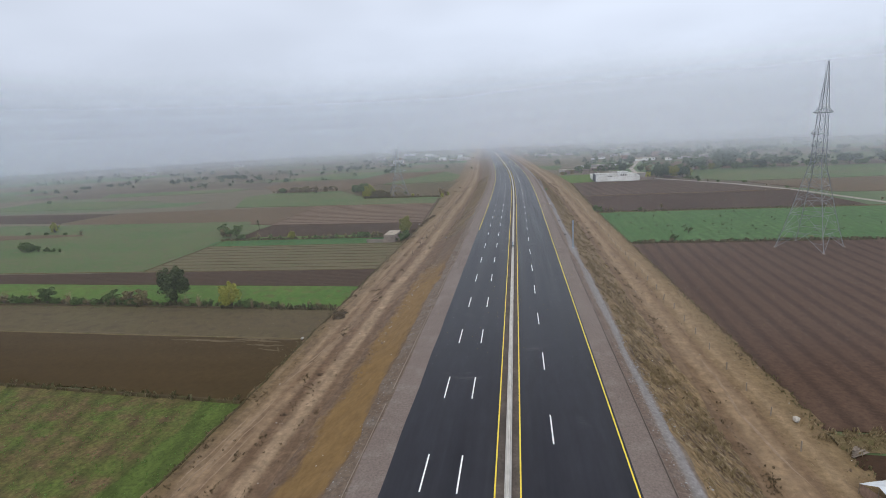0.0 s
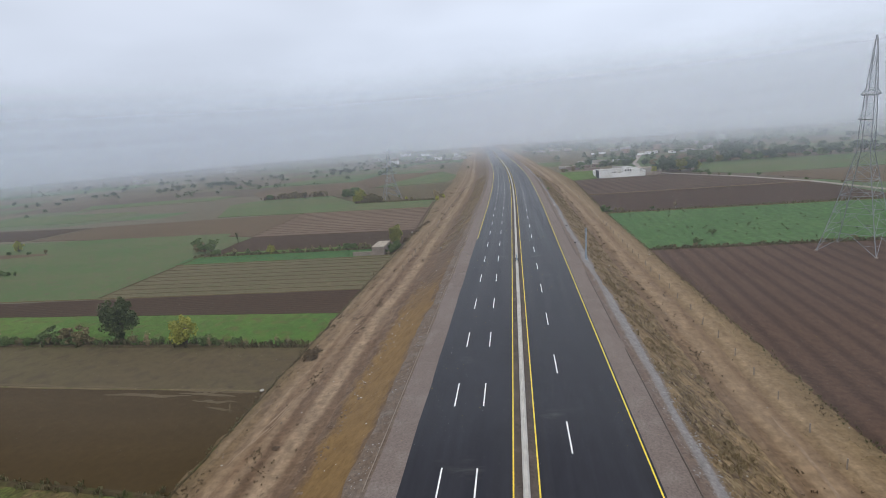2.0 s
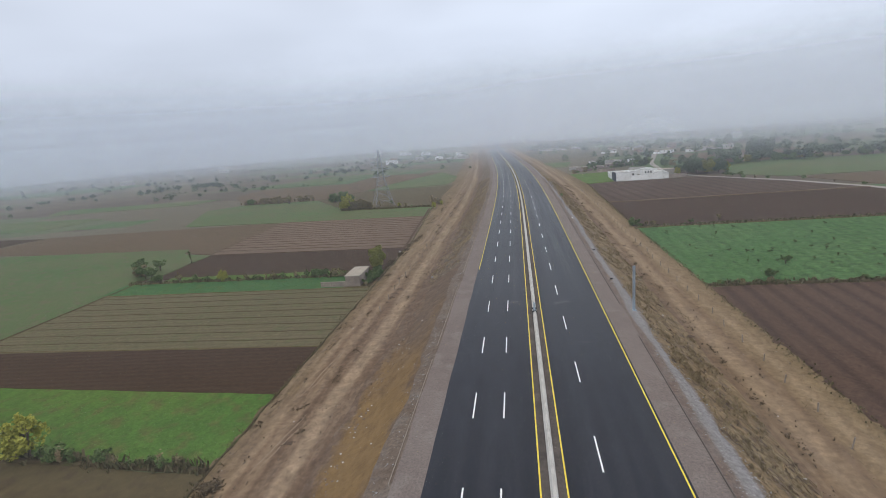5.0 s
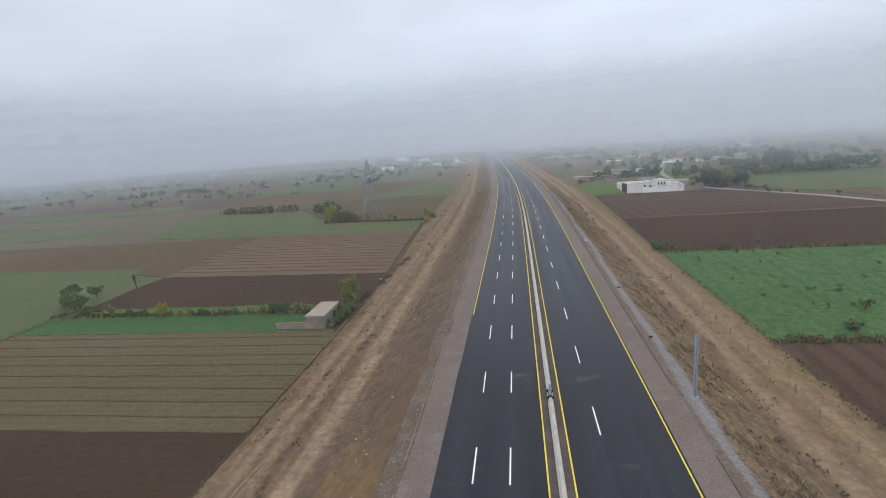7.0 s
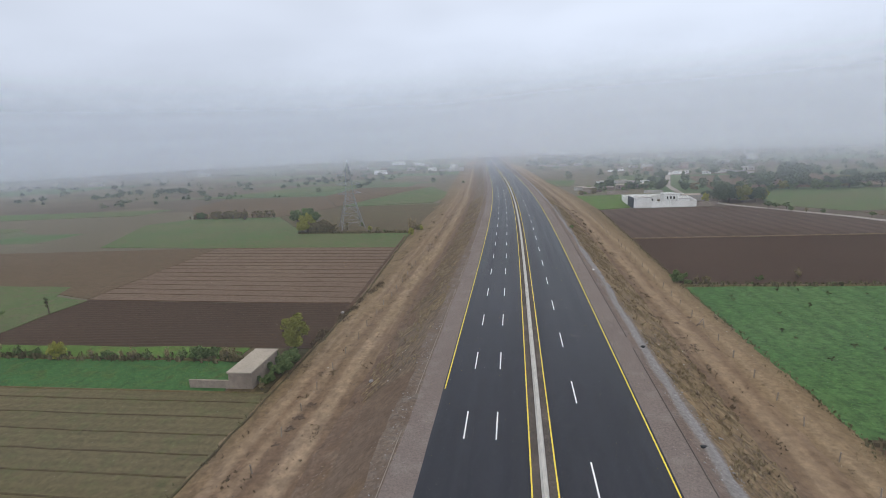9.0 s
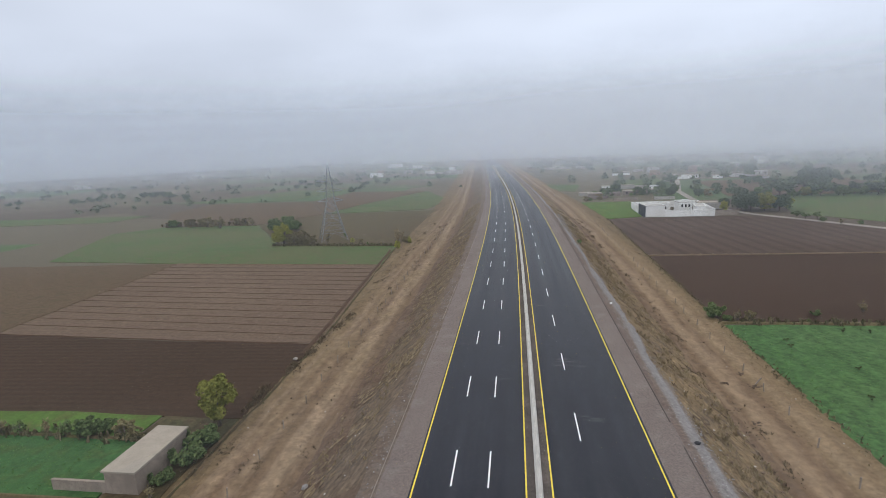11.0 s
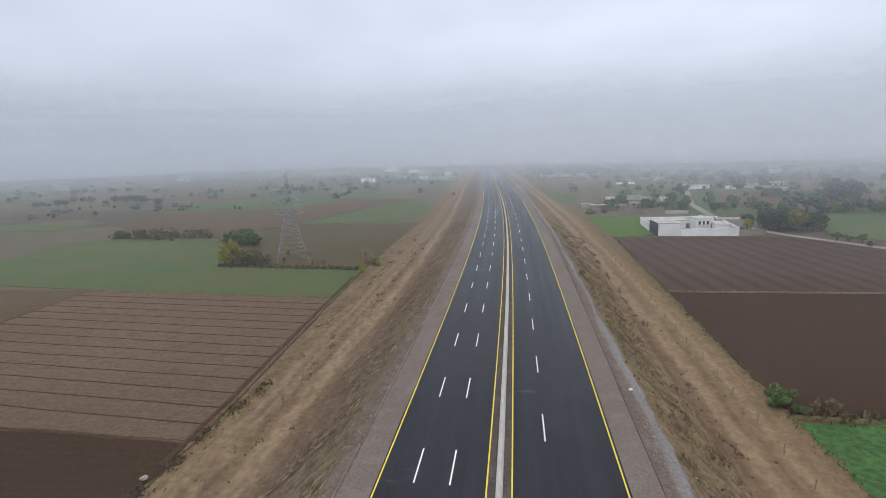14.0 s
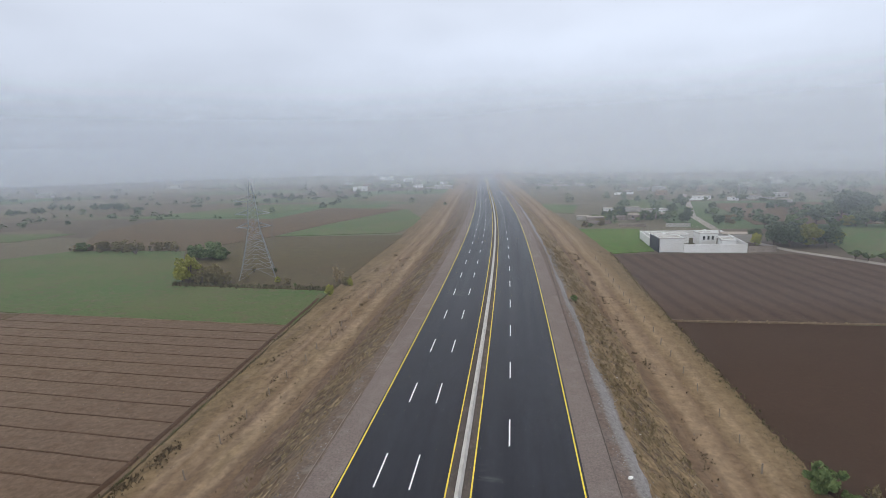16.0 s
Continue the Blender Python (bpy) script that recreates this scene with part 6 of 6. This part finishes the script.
# trees about the compound and village
for x, y, p, s in ((108.5, 414, tall_dark, 0.78), (114, 413, wide_dark, 0.95), (120.5, 413, autumn, 1.15), (127, 412, wide_dark, 0.9), (133, 418, autumn, 0.8), (118, 422, wide_dark, 1.0), (103, 417, spiky, 0.8), (186, 506, tall_dark, 1.2), (193, 508, wide_dark, 1.5), (199, 507, tall_dark, 1.05), (186, 470, wide_dark, 0.7), (198, 476, wide_dark, 0.8), (172, 474, wide_dark, 0.6),
                   (97, 489, wide_dark, 0.6), (101, 494, tall_dark, 0.6), (60, 512, wide_dark, 0.5), (70, 514, far_round, 0.8), (103, 532, wide_dark, 0.75), (86, 428, bush, 0.9), (92, 416, bush, 1.0), (52, 480, dry_bush, 1.2), (112, 480, wide_dark, 0.6), (120, 486, dry_bush, 1.4), (43, 474, dry_bush, 0.9), (46, 476, bush, 0.8)):
    put(p, x, y, FIELD_Z - 0.2, s)
for _ in range(56):
    x, y = r2.uniform(90, 520), r2.uniform(560, 1150)
    if x < 40 + (y - 560) * 0.05:
        continue
    put(r2.choice([far_round, far_wide, far_round]), x, y, FIELD_Z - 0.25, r2.uniform(0.8, 1.7))
for _ in range(20):
    put(far_round if r2.random() < 0.5 else far_wide, r2.uniform(20, 110), r2.uniform(850, 1010), FIELD_Z - 0.25, r2.uniform(1.0, 2.0))
for _ in range(16):
    put(far_wide, r2.uniform(140, 420), r2.uniform(430, 620), FIELD_Z - 0.25, r2.uniform(0.6, 1.3))
# far left: scattered trees and rows along field edges
for x0, y0, x1, y1, n in ((-415, 560, -385, 590, 6), (-372, 618, -300, 582, 9), (-300, 600, -150, 700, 8), (-640, 700, -420, 760, 8), (-260, 720, -120, 800, 8), (-520, 520, -400, 620, 8), (-250, 840, -80, 980, 10), (-250, 690, -140, 692, 7)):
    for i in range(n):
        t = (i + r2.random()) / n
        put(r2.choice([far_round, far_wide]), x0 + (x1 - x0) * t + r2.gauss(0, 5), y0 + (y1 - y0) * t + r2.gauss(0, 6), FIELD_Z - 0.25, r2.uniform(0.5, 1.05))
for _ in range(20):
    a, d = radians(r2.uniform(-48, -6)), r2.uniform(480, 1250)
    put(r2.choice([far_round, far_wide, far_wide]), d * math.sin(a), 60 + d * math.cos(a), FIELD_Z - 0.25, r2.uniform(0.45, 1.0))

# scrub along distant field edges
for i in range(13):
    put(dry_bush if i % 3 else twiggy, -146 - 4.6 * i + r2.uniform(-1, 1), 404.5 + r2.uniform(-0.8, 0.8), scale=r2.uniform(0.7, 1.3), label="reddish dry bush along a distant field edge")
for i in range(26):
    put(bush if i % 3 else far_wide, 130 + 8.0 * i + r2.uniform(-3, 3), 468 + r2.uniform(-3, 6), scale=r2.uniform(1.0, 2.3), label="hazy hedge bush behind the green plot")
for i in range(14):
    put(bush, r2.uniform(46, 128), r2.uniform(490, 540), scale=r2.uniform(0.8, 1.7), label="dull bush between the village walls")
for x, y, p, s in ((113, 420, tall_dark, 0.55), (122, 420, autumn, 0.8), (134, 440, autumn, 0.6), (206, 474, autumn, 0.9), (214, 482, autumn, 0.8), (140, 452, autumn, 0.5), (168, 470, autumn, 0.7), (106, 426, wide_dark, 0.6)):
    put(p, x, y, FIELD_Z - 0.1, s)

# brush heaps by the track
for x, y, s in ((-39.8, 110.0, 0.8), (-39.2, 107.0, 0.7)):
    heap = bare_shrub(int(y), 0.9 * s, 4.0 * s, 60, "dead_wood", "low heap of cut dry brushwood", 300, "dark_weed", "brushwood")
    heap.matrix_world = pose(x, y, -5.95)


# far scrub and hedgerows, melting into the mist
g = Geo()
r3 = random.Random(5)


def scrub(x, y, h, n):
    for _ in range(n):
        big = 1.0 if h < 3.5 else 1.3
        u = Vector((r3.gauss(0, 1), r3.gauss(0, 1), r3.gauss(0, 0.5))).normalized() * r3.uniform(0.35, 0.8) * big
        w = u.cross(Vector((r3.gauss(0, 1), r3.gauss(0, 1), r3.gauss(0, 1)))).normalized() * r3.uniform(0.3, 0.6) * big
        k_ = r3.random()
        wide_ = 0.62 * h * math.sqrt(max(0.05, 1 - (1.5 * k_ - 0.5) ** 2)) * math.sqrt(r3.random())
        turn_ = r3.uniform(0, 6.283)
        g.quad((x + wide_ * math.cos(turn_), y + wide_ * math.sin(turn_), FIELD_Z - 0.2 + h * k_), u, w)


for _ in range(46):
    side = -1 if r3.random() < 0.62 else 1
    cx, cy = side * r3.uniform(110 if side < 0 else 150, 800), r3.uniform(430 if side < 0 else 520, 1500)
    a = r3.gauss(0, 0.25) if r3.random() < 0.75 else r3.gauss(1.5, 0.3)
    length = r3.uniform(40, 160)
    for _ in range(int(length / 6)):
        q = r3.uniform(-0.5, 0.5) * length
        scrub(cx + q * math.cos(a), cy + q * math.sin(a), r3.choice([0.8, 1.2, 1.6, 3.0, 4.5]), 16)
for _ in range(260):
    an, d = radians(r3.uniform(-50, 50)), r3.uniform(650, 1800)
    if abs(d * math.sin(an) - bend(60 + d * math.cos(an))) > 60:
        scrub(d * math.sin(an), 60 + d * math.cos(an), r3.uniform(2.5, 6.5), 34)
for _ in range(150):
    # trees and yards of the village
    y = 490 + 620 * r3.random() ** 1.3
    x = r3.uniform(48 - (y - 490) * 0.06, 260 + (y - 490) * 0.5)
    if abs(x - between(y, [(490, 107), (600, 135), (690, 160), (1200, 300)])) > 7:
        scrub(x, y, r3.choice([2.0, 3.0, 4.0, 5.5, 6.5]), 80)
for _ in range(120):
    an, d = radians(r3.uniform(-52, -4)), r3.uniform(520, 1600)
    scrub(d * math.sin(an), 60 + d * math.cos(an), r3.uniform(2.0, 5.0), 50)
thing("far_scrub", g.v, g.f, M["leaf_haze"], "far scrub and hedgerows fading into the mist", "scrub", "", "stuff")
